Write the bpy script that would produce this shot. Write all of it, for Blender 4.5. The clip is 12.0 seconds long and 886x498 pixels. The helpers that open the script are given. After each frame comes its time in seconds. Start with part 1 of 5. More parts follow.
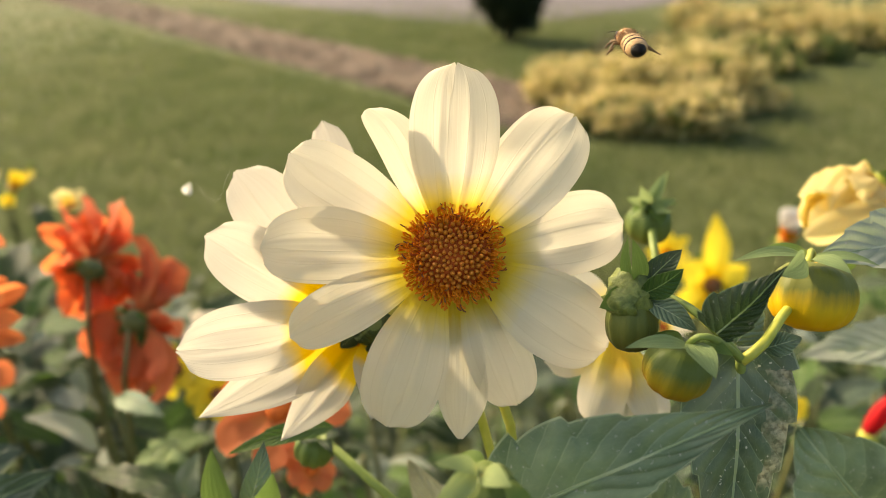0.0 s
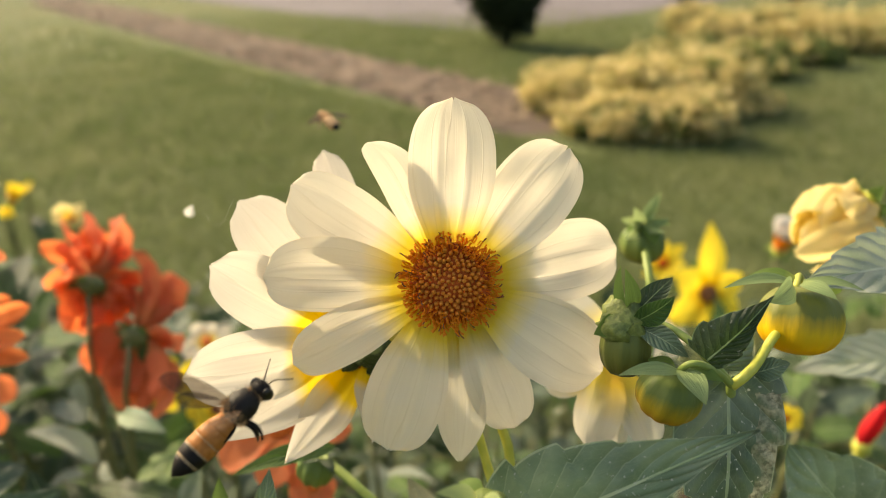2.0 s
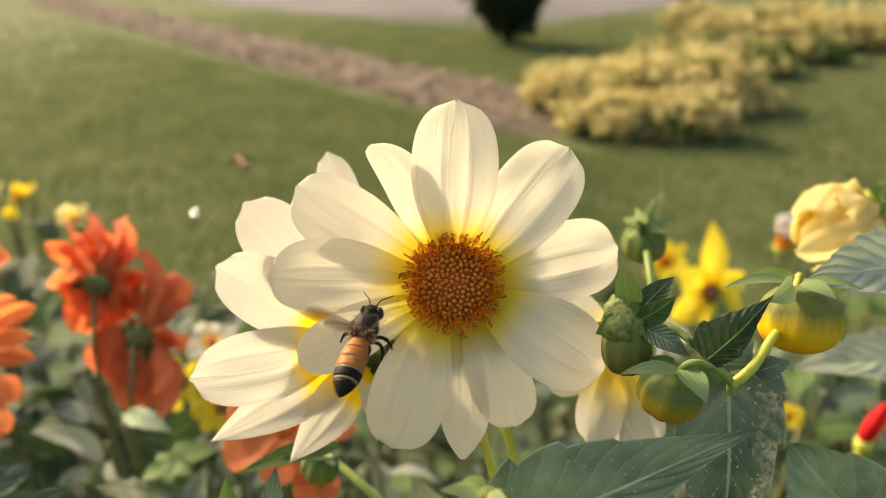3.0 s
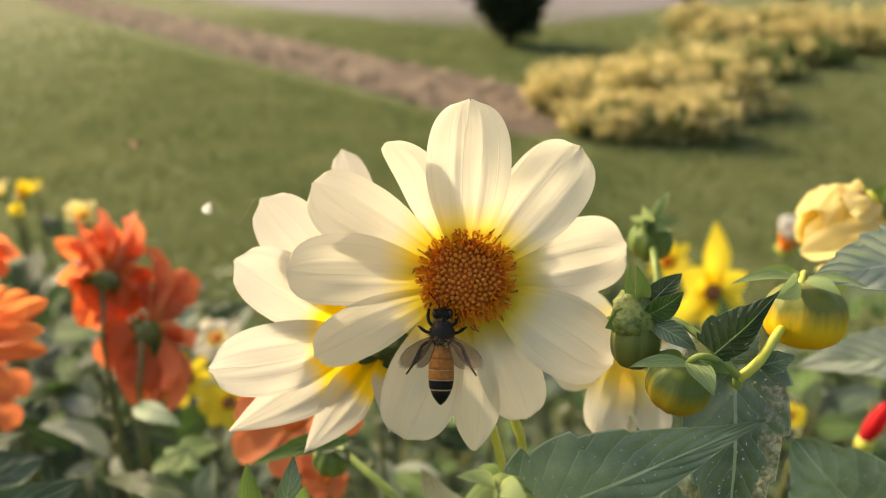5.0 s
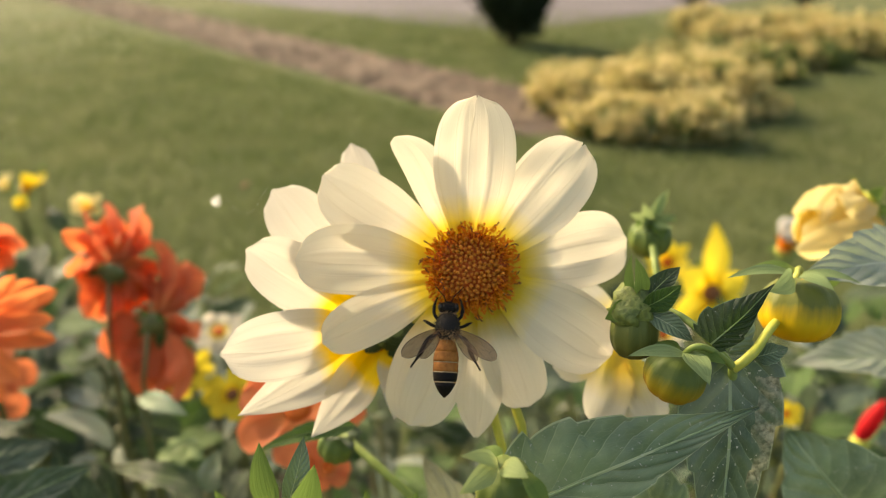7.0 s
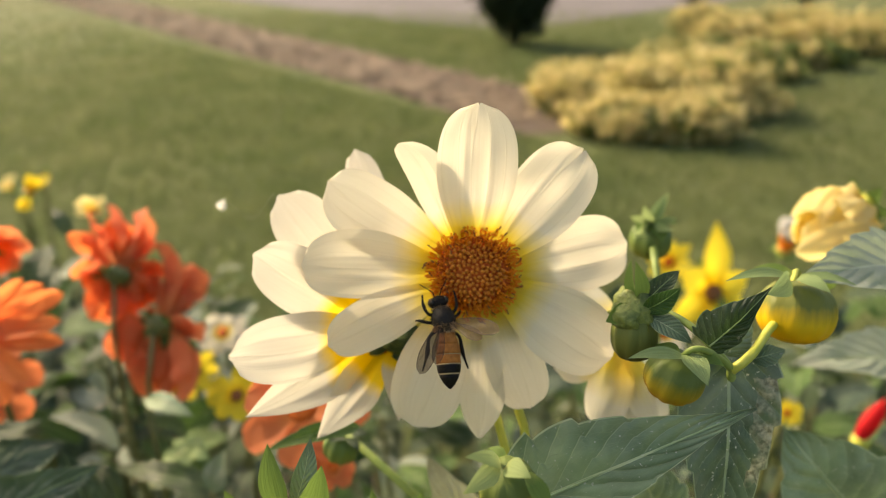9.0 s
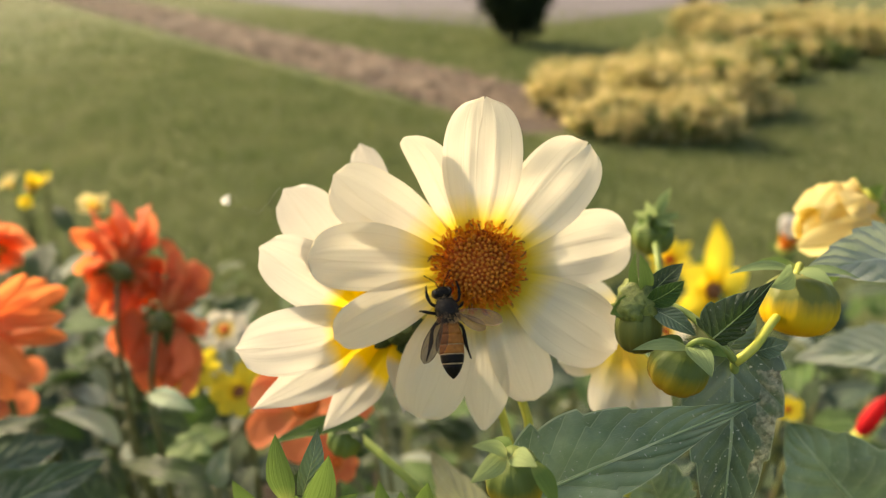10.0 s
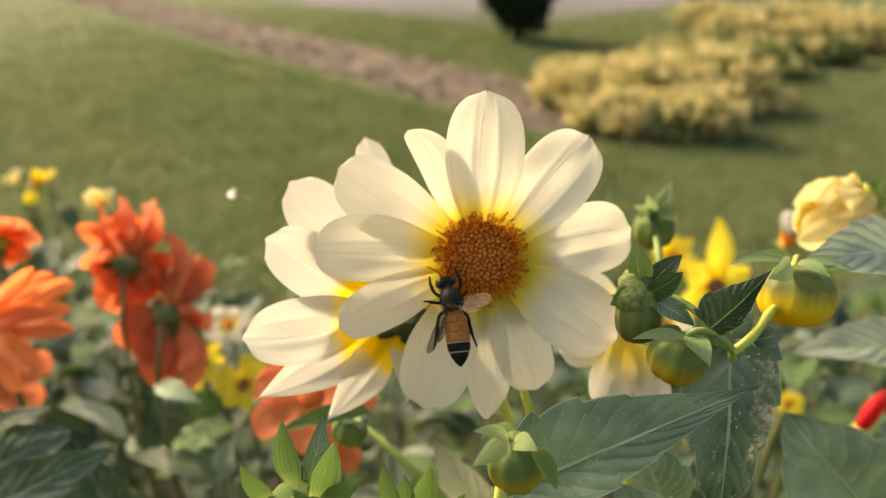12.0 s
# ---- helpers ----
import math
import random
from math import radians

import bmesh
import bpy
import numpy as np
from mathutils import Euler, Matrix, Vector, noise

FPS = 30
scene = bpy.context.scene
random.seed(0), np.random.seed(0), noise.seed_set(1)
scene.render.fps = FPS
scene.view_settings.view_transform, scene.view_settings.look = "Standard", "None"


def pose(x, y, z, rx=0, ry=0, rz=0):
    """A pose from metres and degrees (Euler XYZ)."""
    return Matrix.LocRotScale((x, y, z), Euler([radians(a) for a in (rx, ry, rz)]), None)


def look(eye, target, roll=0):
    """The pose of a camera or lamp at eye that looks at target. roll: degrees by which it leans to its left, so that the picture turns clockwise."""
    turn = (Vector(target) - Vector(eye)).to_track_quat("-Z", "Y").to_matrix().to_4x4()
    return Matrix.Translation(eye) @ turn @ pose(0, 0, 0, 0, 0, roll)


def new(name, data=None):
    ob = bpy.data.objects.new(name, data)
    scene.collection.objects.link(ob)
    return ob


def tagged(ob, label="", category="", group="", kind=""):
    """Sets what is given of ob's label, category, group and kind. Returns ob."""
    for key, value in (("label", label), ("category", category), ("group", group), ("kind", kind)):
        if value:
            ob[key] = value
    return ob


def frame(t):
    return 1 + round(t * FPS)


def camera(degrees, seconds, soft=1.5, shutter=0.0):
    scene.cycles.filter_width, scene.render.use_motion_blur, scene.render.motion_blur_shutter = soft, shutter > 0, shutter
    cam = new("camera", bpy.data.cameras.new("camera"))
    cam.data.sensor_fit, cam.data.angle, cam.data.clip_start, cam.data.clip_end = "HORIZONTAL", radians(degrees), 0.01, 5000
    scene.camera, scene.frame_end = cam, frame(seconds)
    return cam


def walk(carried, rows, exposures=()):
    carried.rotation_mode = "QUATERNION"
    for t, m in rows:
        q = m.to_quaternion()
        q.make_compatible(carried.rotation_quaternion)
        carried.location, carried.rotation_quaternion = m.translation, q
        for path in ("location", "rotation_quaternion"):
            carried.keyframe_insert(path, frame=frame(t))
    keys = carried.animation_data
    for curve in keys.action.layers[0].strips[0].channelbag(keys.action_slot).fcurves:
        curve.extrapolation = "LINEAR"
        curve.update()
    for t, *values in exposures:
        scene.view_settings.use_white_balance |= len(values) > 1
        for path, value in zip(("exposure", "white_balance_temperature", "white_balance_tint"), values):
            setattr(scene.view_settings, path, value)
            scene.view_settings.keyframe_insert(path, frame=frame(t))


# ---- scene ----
from functools import partial

# ---- camera ----
cam = camera(62.0, 12.0, soft=0.4, shutter=0.5)
cam.data.dof.use_dof = True
cam.data.dof.focus_distance = 0.117
cam.data.dof.aperture_fstop = 15.5
walk(cam, [
    (0, pose(0.00000, 0.00000, 0.85000, 65.632, -0.000, 0.000)),
    (0.5, pose(0.00015, -0.00063, 0.85158, 65.681, 0.239, 0.005)),
    (1, pose(0.00005, -0.00100, 0.85292, 65.748, 0.336, -0.158)),
    (1.5, pose(-0.00015, -0.00135, 0.85425, 65.874, 0.251, -0.334)),
    (2, pose(-0.00022, -0.00165, 0.85516, 65.993, 0.226, -0.343)),
    (2.5, pose(-0.00027, -0.00205, 0.85565, 65.998, 0.256, -0.315)),
    (3, pose(-0.00035, -0.00282, 0.85599, 65.915, 0.419, -0.225)),
    (5, pose(-0.00247, -0.00583, 0.85651, 65.909, 0.141, 0.001)),
    (5.5, pose(-0.00259, -0.00627, 0.85691, 65.896, 0.215, 0.001)),
    (6, pose(-0.00269, -0.00730, 0.85700, 65.869, 0.207, 0.014)),
    (6.5, pose(-0.00305, -0.00871, 0.85703, 65.841, -0.091, 0.098)),
    (7, pose(-0.00349, -0.01011, 0.85692, 65.862, -0.483, 0.284)),
    (9, pose(-0.00380, -0.01198, 0.85871, 65.825, -0.285, 0.339)),
    (9.5, pose(-0.00437, -0.01258, 0.85853, 65.794, -0.337, 0.347)),
    (10, pose(-0.00479, -0.01322, 0.85808, 65.740, -0.320, 0.339)),
    (10.5, pose(-0.00513, -0.01410, 0.85789, 65.708, -0.374, 0.359)),
    (11, pose(-0.00507, -0.01473, 0.85796, 65.661, -0.348, 0.481)),
    (11.5, pose(-0.00498, -0.01541, 0.85799, 65.587, -0.286, 0.564)),
    (12, pose(-0.00482, -0.01595, 0.85810, 65.531, -0.316, 0.585)),
], exposures=[(0, 1.07, 7850, 6), (12, 1.07, 7850, 6)])

# ---- daylight ----
SUN_DIR = Vector((-0.64, 0.54, 0.55)).normalized()  # towards the sun
world = bpy.data.worlds.new("sky")
scene.world = world
world.use_nodes = True
sky = world.node_tree.nodes.new("ShaderNodeTexSky")
sky.sky_type, sky.sun_disc = "NISHITA", False
sky.sun_elevation = math.asin(SUN_DIR.z)
sky.sun_rotation = math.atan2(SUN_DIR.x, SUN_DIR.y)
sky.dust_density, sky.ozone_density = 4.5, 0.7
world.node_tree.links.new(sky.outputs[0], world.node_tree.nodes["Background"].inputs["Color"])
world.node_tree.nodes["Background"].inputs["Strength"].default_value = 0.15
lamp = bpy.data.lights.new("sun", "SUN")
lamp.energy, lamp.angle, lamp.color = 2.6, radians(1.5), (1.0, 0.875, 0.68)
sun = new("sun", lamp)
sun.matrix_world = look((0, 0, 0), -SUN_DIR)


# ---- materials ----
def nodes_of(name):
    m = bpy.data.materials.new(name)
    m.use_nodes = True
    return m, m.node_tree.nodes, m.node_tree.links, m.node_tree.nodes["Principled BSDF"]


def ramp(nodes, stops):
    r = nodes.new("ShaderNodeValToRGB")
    els = r.color_ramp.elements
    while len(els) < len(stops):
        els.new(0.5)
    for e, (p, c) in zip(els, stops):
        e.position, e.color = p, (*c, 1)
    return r


def noise_node(nodes, links, scale, detail=4, coord="Object", stretch=None):
    n = nodes.new("ShaderNodeTexNoise")
    n.inputs["Scale"].default_value, n.inputs["Detail"].default_value = scale, detail
    c = nodes.new("ShaderNodeTexCoord")
    if stretch:
        mp = nodes.new("ShaderNodeMapping")
        mp.inputs["Scale"].default_value = stretch
        links.new(c.outputs[coord], mp.inputs[0])
        links.new(mp.outputs[0], n.inputs["Vector"])
    else:
        links.new(c.outputs[coord], n.inputs["Vector"])
    return n


def mixed(nodes, links, a, b, fac, kind="MIX"):
    m = nodes.new("ShaderNodeMix")
    m.data_type, m.blend_type = "RGBA", kind
    for sock, v in ((m.inputs["Factor"], fac), (m.inputs["A"], a), (m.inputs["B"], b)):
        if hasattr(v, "links") or hasattr(v, "is_linked"):
            links.new(v, sock)
        elif isinstance(v, tuple):
            sock.default_value = (*v, 1)
        else:
            sock.default_value = v
    return m.outputs["Result"]


def maths(nodes, links, op, a, b=0.0, c=0.0, clamp=False):
    m = nodes.new("ShaderNodeMath")
    m.operation, m.use_clamp = op, clamp
    for sock, v in zip(m.inputs, (a, b, c)):
        if hasattr(v, "is_linked"):
            links.new(v, sock)
        else:
            sock.default_value = v
    return m.outputs[0]


def bumped(nodes, links, bsdf, height, strength, distance):
    b = nodes.new("ShaderNodeBump")
    b.inputs["Strength"].default_value, b.inputs["Distance"].default_value = strength, distance
    links.new(height, b.inputs["Height"])
    links.new(b.outputs[0], bsdf.inputs["Normal"])
    return b


def through_light(nodes, links, bsdf, colour, share, normal=None):
    """Lets a thin sheet pass part of the light to its other side."""
    tr = nodes.new("ShaderNodeBsdfTranslucent")
    mix = nodes.new("ShaderNodeMixShader")
    mix.inputs[0].default_value = share
    if hasattr(colour, "is_linked"):
        links.new(colour, tr.inputs["Color"])
    else:
        tr.inputs["Color"].default_value = (*colour, 1)
    if normal:
        links.new(normal.outputs[0], tr.inputs["Normal"])
    links.new(bsdf.outputs[0], mix.inputs[1])
    links.new(tr.outputs[0], mix.inputs[2])
    links.new(mix.outputs[0], nodes["Material Output"].inputs["Surface"])


def petal_material(name, tip, base, reach, share=0.55, glow=None, lines=0.22, edge=0.12, tone_low=0.93, passed=None, grooves=0.0):
    """A petal: base colour at its root turning to the tip colour at `reach` of its length, with fine lengthwise veins. glow and passed: the same for the light that comes through it."""
    m, nodes, links, bsdf = nodes_of(name)
    uv = nodes.new("ShaderNodeUVMap")
    sep = nodes.new("ShaderNodeSeparateXYZ")
    links.new(uv.outputs[0], sep.inputs[0])
    n = noise_node(nodes, links, 3.0, 3, "UV", (1.6, 1, 1))
    wob = maths(nodes, links, "MULTIPLY_ADD", n.outputs[0], 0.12, -0.06)
    v = maths(nodes, links, "ADD", sep.outputs["Y"], wob)
    r = ramp(nodes, [(max(reach - edge, 0.0), base), (reach + edge, tip)])
    links.new(v, r.inputs[0])
    vein = noise_node(nodes, links, 1.0, 3, "UV", (13, 0.7, 1))
    tone = ramp(nodes, [(0.3, (tone_low, tone_low * 0.99, tone_low * 0.97)), (0.65, (1, 1, 1))])
    links.new(vein.outputs[0], tone.inputs[0])
    relief, shade = vein.outputs[0], tone.outputs[0]
    if grooves:  # thin grooves that run together at both ends
        drift = noise_node(nodes, links, 1.0, 2, "UV", (3.0, 0.8, 1))
        saw = maths(nodes, links, "FRACT", maths(nodes, links, "MULTIPLY_ADD", drift.outputs[0], 1.6, maths(nodes, links, "MULTIPLY", sep.outputs["X"], 5.0)))
        near = maths(nodes, links, "MULTIPLY", maths(nodes, links, "SUBTRACT", maths(nodes, links, "ABSOLUTE", maths(nodes, links, "SUBTRACT", saw, 0.5)), 0.43, clamp=True), 14.0, clamp=True)
        relief = maths(nodes, links, "MULTIPLY_ADD", near, -0.8, relief)
        shade = mixed(nodes, links, shade, (0.86, 0.84, 0.78), maths(nodes, links, "MULTIPLY", near, grooves), "MULTIPLY")
    col = mixed(nodes, links, r.outputs[0], shade, 0.8, "MULTIPLY")
    links.new(col, bsdf.inputs["Base Color"])
    bsdf.inputs["Roughness"].default_value = 0.62
    bsdf.inputs["Specular IOR Level"].default_value = 0.25
    b = bumped(nodes, links, bsdf, relief, lines, 0.0006)
    if glow:
        g = ramp(nodes, [(max(reach - edge, 0.0), glow), (reach + edge, passed or tip)])
        links.new(v, g.inputs[0])
        col = mixed(nodes, links, g.outputs[0], shade, 0.8, "MULTIPLY")
    through_light(nodes, links, bsdf, col, share, b)
    return m


def leaf_material(name, dark, light, vein, share=0.25, dust=0.0, rough=0.4, gloss=0.35, dry=False):
    """A leaf: veins from the midrib to the edge, blotches, and dust that lies on it in specks."""
    m, nodes, links, bsdf = nodes_of(name)
    uv = nodes.new("ShaderNodeUVMap")
    sep = nodes.new("ShaderNodeSeparateXYZ")
    links.new(uv.outputs[0], sep.inputs[0])
    u = maths(nodes, links, "ABSOLUTE", maths(nodes, links, "SUBTRACT", sep.outputs["X"], 0.5))
    rib = maths(nodes, links, "LESS_THAN", u, 0.018)
    # side veins climb towards the edge
    slope = maths(nodes, links, "MULTIPLY_ADD", u, -0.55, sep.outputs["Y"])
    warp = noise_node(nodes, links, 4.0, 2, "UV")
    slope = maths(nodes, links, "MULTIPLY_ADD", warp.outputs[0], 0.05, slope)
    saw = maths(nodes, links, "FRACT", maths(nodes, links, "MULTIPLY", slope, 9.0))
    side = maths(nodes, links, "LESS_THAN", saw, 0.05)
    net = nodes.new("ShaderNodeTexVoronoi")
    net.feature = "DISTANCE_TO_EDGE"
    net.inputs["Scale"].default_value = 22
    links.new(uv.outputs[0], net.inputs["Vector"])
    fine = maths(nodes, links, "LESS_THAN", net.outputs["Distance"], 0.035)
    fine = maths(nodes, links, "MULTIPLY", fine, 0.08)
    veins = maths(nodes, links, "MAXIMUM", maths(nodes, links, "MAXIMUM", rib, maths(nodes, links, "MULTIPLY", side, 0.34)), fine)
    veins = maths(nodes, links, "MAXIMUM", veins, maths(nodes, links, "MULTIPLY", maths(nodes, links, "GREATER_THAN", u, 0.484), 0.8))
    blot = noise_node(nodes, links, 90.0, 5)
    base = ramp(nodes, [(0.35, dark), (0.68, light)])
    links.new(blot.outputs[0], base.inputs[0])
    col = mixed(nodes, links, base.outputs[0], vein, veins)
    if dust:
        sp = noise_node(nodes, links, 1400.0, 2)
        patch = noise_node(nodes, links, 130.0, 3)
        spot = maths(nodes, links, "GREATER_THAN", sp.outputs[0], 0.69)
        grey = maths(nodes, links, "MULTIPLY", maths(nodes, links, "SUBTRACT", patch.outputs[0], 0.42, clamp=True), 2.2, clamp=True)
        grey = maths(nodes, links, "MAXIMUM", maths(nodes, links, "MULTIPLY", grey, dust), maths(nodes, links, "MULTIPLY", spot, min(dust * 3.0, 0.9)))
        col = mixed(nodes, links, col, (0.46, 0.46, 0.42), grey)
    if dry:  # a dried, papery patch along one margin
        edge = noise_node(nodes, links, 5.0, 4, "UV")
        x = maths(nodes, links, "MULTIPLY_ADD", edge.outputs[0], 0.22, sep.outputs["X"])
        y = maths(nodes, links, "ABSOLUTE", maths(nodes, links, "SUBTRACT", maths(nodes, links, "MULTIPLY_ADD", edge.outputs[0], 0.15, sep.outputs["Y"]), 0.40))
        patch = maths(nodes, links, "MULTIPLY", maths(nodes, links, "LESS_THAN", x, 0.34), maths(nodes, links, "LESS_THAN", y, 0.26))
        paper = ramp(nodes, [(0.38, (0.15, 0.14, 0.09)), (0.6, (0.46, 0.42, 0.31))])
        links.new(noise_node(nodes, links, 1100.0, 5).outputs[0], paper.inputs[0])
        col = mixed(nodes, links, col, paper.outputs[0], maths(nodes, links, "MULTIPLY", patch, maths(nodes, links, "MULTIPLY", maths(nodes, links, "SUBTRACT", noise_node(nodes, links, 260.0, 5).outputs[0], 0.36, clamp=True), 3.6, clamp=True)))
    links.new(col, bsdf.inputs["Base Color"])
    bsdf.inputs["Roughness"].default_value = rough
    bsdf.inputs["Specular IOR Level"].default_value = gloss
    h = maths(nodes, links, "MULTIPLY_ADD", veins, -0.7, blot.outputs[0])
    swell = maths(nodes, links, "SINE", maths(nodes, links, "MULTIPLY", saw, math.pi))  # quilted between the side veins
    h = maths(nodes, links, "MULTIPLY_ADD", swell, 0.26, h)
    b = bumped(nodes, links, bsdf, h, 0.9, 0.0009)
    through_light(nodes, links, bsdf, mixed(nodes, links, col, (0.75, 1.0, 0.12), 0.35, "MULTIPLY"), share, b)
    return m


def plain_material(name, dark, light, scale, rough=0.6, bump=0.3, dist=0.001, gloss=0.4, share=0.0, coord="Object", island=False):
    m, nodes, links, bsdf = nodes_of(name)
    n = noise_node(nodes, links, scale, 6, coord)
    r = ramp(nodes, [(0.3, dark), (0.7, light)])
    fac = n.outputs[0]
    if island:  # each leaf its own tone
        fac = maths(nodes, links, "MULTIPLY_ADD", nodes.new("ShaderNodeNewGeometry").outputs["Random Per Island"], 0.7, maths(nodes, links, "MULTIPLY", fac, 0.3))
    links.new(fac, r.inputs[0])
    links.new(r.outputs[0], bsdf.inputs["Base Color"])
    bsdf.inputs["Roughness"].default_value = rough
    bsdf.inputs["Specular IOR Level"].default_value = gloss
    b = bumped(nodes, links, bsdf, n.outputs[0], bump, dist)
    if share:
        through_light(nodes, links, bsdf, r.outputs[0], share, b)
    return m


def bud_material(name, low, mid, high):
    """A closed bud: the colour runs from its tip (v = 0) to its stalk (v = 1), in faint flutes."""
    m, nodes, links, bsdf = nodes_of(name)
    uv = nodes.new("ShaderNodeUVMap")
    sep = nodes.new("ShaderNodeSeparateXYZ")
    links.new(uv.outputs[0], sep.inputs[0])
    n = noise_node(nodes, links, 2.0, 4, "UV", (14, 1.2, 1))
    v = maths(nodes, links, "MULTIPLY_ADD", n.outputs[0], 0.2, maths(nodes, links, "SUBTRACT", sep.outputs["Y"], 0.10))
    r = ramp(nodes, [(0.2, low), (0.42, mid), (0.62, high)])
    links.new(v, r.inputs[0])
    links.new(r.outputs[0], bsdf.inputs["Base Color"])
    bsdf.inputs["Roughness"].default_value = 0.55
    bsdf.inputs["Specular IOR Level"].default_value = 0.3
    bumped(nodes, links, bsdf, n.outputs[0], 0.35, 0.0005)
    return m


WHITE = petal_material("white_petal", (0.80, 0.73, 0.56), (0.86, 0.66, 0.07), 0.25, 0.48, (0.90, 0.69, 0.06), 0.16, 0.10, 0.95, (0.785, 0.715, 0.58), 0.45)
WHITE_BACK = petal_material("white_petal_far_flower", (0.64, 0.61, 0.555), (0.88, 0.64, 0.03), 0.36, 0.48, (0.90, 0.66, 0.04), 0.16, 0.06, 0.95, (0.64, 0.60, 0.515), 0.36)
WHITE_DEEP = petal_material("white_petal_yellow_base", (0.72, 0.69, 0.60), (0.86, 0.66, 0.10), 0.5, 0.55, (0.93, 0.74, 0.12), 0.14, 0.2, 0.95)
WHITE_FLAME = petal_material("white_petal_orange_base", (0.72, 0.70, 0.66), (0.95, 0.45, 0.02), 0.45, 0.5, None, 0.14, 0.06)
ORANGE = petal_material("orange_petal", (0.84, 0.25, 0.085), (0.80, 0.32, 0.12), 0.2, 0.65)
DEEP_ORANGE = petal_material("deep_orange_petal", (0.78, 0.23, 0.10), (0.78, 0.28, 0.1), 0.25, 0.65)
YELLOW = petal_material("yellow_petal", (0.88, 0.69, 0.06), (0.84, 0.56, 0.02), 0.2, 0.55)
PALE_CORAL = petal_material("pale_coral_petal", (0.86, 0.25, 0.115), (0.82, 0.36, 0.16), 0.25, 0.55)
CREAM = petal_material("cream_petal", (0.88, 0.76, 0.37), (0.84, 0.66, 0.18), 0.35, 0.62)
WHITE_PLAIN = petal_material("plain_white_petal", (0.7, 0.69, 0.66), (0.7, 0.69, 0.64), 0.3, 0.5)
RED = petal_material("red_petal", (0.62, 0.012, 0.02), (0.5, 0.01, 0.02), 0.3, 0.4)
LEAF = leaf_material("dark_leaf", (0.100, 0.158, 0.083), (0.255, 0.34, 0.192), (0.38, 0.44, 0.27), 0.08, 0.2, 0.45, 0.4)
LEAF_TORN = leaf_material("drying_leaf", (0.052, 0.086, 0.05), (0.135, 0.19, 0.118), (0.28, 0.35, 0.22), 0.2, 0.3, dry=True)
# these two greens are darkened to carry the shade low in the bed
LEAF_SHADE = leaf_material("shaded_leaf", (0.032, 0.063, 0.036), (0.065, 0.108, 0.062), (0.16, 0.21, 0.14), 0.1, 0.15)
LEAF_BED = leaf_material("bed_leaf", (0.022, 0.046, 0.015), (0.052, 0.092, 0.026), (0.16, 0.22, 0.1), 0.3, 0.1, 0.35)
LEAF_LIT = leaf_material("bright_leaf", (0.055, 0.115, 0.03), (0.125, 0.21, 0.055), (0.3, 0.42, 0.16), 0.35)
LEAF_PALE = leaf_material("dusty_leaf", (0.11, 0.16, 0.095), (0.24, 0.29, 0.19), (0.34, 0.39, 0.27), 0.25, 0.6)
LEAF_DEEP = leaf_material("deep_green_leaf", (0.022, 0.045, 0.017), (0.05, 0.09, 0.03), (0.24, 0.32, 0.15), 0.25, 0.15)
# dusty leaf whose base colour is also paled in place of sunlight on it
LEAF_DUSTY_LIT = leaf_material("sunlit_dusty_leaf", (0.3, 0.35, 0.27), (0.42, 0.46, 0.37), (0.5, 0.54, 0.42), 0.35, 0.5, 0.6)
LEAF_FRESH = leaf_material("fresh_leaf", (0.06, 0.13, 0.025), (0.12, 0.22, 0.045), (0.3, 0.42, 0.14), 0.4, 0.05, 0.28, 0.7)
LEAF_DRY = leaf_material("dry_leaf", (0.22, 0.215, 0.165), (0.38, 0.365, 0.30), (0.4, 0.38, 0.28), 0.3, 0.3, 0.8)
SEPAL = petal_material("sepal_green", (0.15, 0.235, 0.055), (0.32, 0.38, 0.10), 0.12, 0.45, None, 0.4, 0.12, 0.84)
SEPAL_GREY = petal_material("grey_green_sepal", (0.26, 0.35, 0.15), (0.34, 0.42, 0.16), 0.12, 0.4, None, 0.5, 0.12, 0.8)
SEPAL_PALE = petal_material("pale_sepal", (0.32, 0.40, 0.165), (0.42, 0.46, 0.18), 0.12, 0.45, None, 0.4, 0.12, 0.85)
BRACT_THIN = petal_material("thin_inner_bract", (0.40, 0.38, 0.10), (0.34, 0.36, 0.10), 0.2, 0.3)
KNOBBLY = plain_material("knobbly_calyx", (0.065, 0.095, 0.02), (0.25, 0.28, 0.07), 700, 0.5, 0.9, 0.0009)
STEM = plain_material("green_stem", (0.38, 0.40, 0.05), (0.55, 0.53, 0.1), 300, 0.45, 0.2, 0.0003)
STEM_MID = plain_material("mid_green_stem", (0.15, 0.21, 0.045), (0.25, 0.31, 0.07), 300, 0.5, 0.2, 0.0003)
STEM_DARK = plain_material("dark_stem", (0.08, 0.10, 0.03), (0.15, 0.14, 0.05), 300, 0.55, 0.2, 0.0003)
BUD = bud_material("ripe_bud", (0.78, 0.40, 0.008), (0.62, 0.40, 0.012), (0.125, 0.135, 0.022))
BUD_OLIVE = bud_material("olive_bud", (0.44, 0.23, 0.012), (0.34, 0.25, 0.018), (0.10, 0.135, 0.03))
BUD_GREEN = bud_material("green_bud", (0.2, 0.19, 0.04), (0.14, 0.18, 0.04), (0.1, 0.15, 0.04))
BUD_KNOB = bud_material("knobbly_green_bud", (0.10, 0.095, 0.018), (0.105, 0.115, 0.022), (0.12, 0.14, 0.03))
DISC = plain_material("disc_core", (0.46, 0.08, 0.005), (0.62, 0.13, 0.009), 600, 0.7, 0.4, 0.0004)
FLORET = plain_material("inner_floret", (0.66, 0.20, 0.015), (0.82, 0.33, 0.045), 900, 0.5, 0.2, 0.0002, share=0.25)
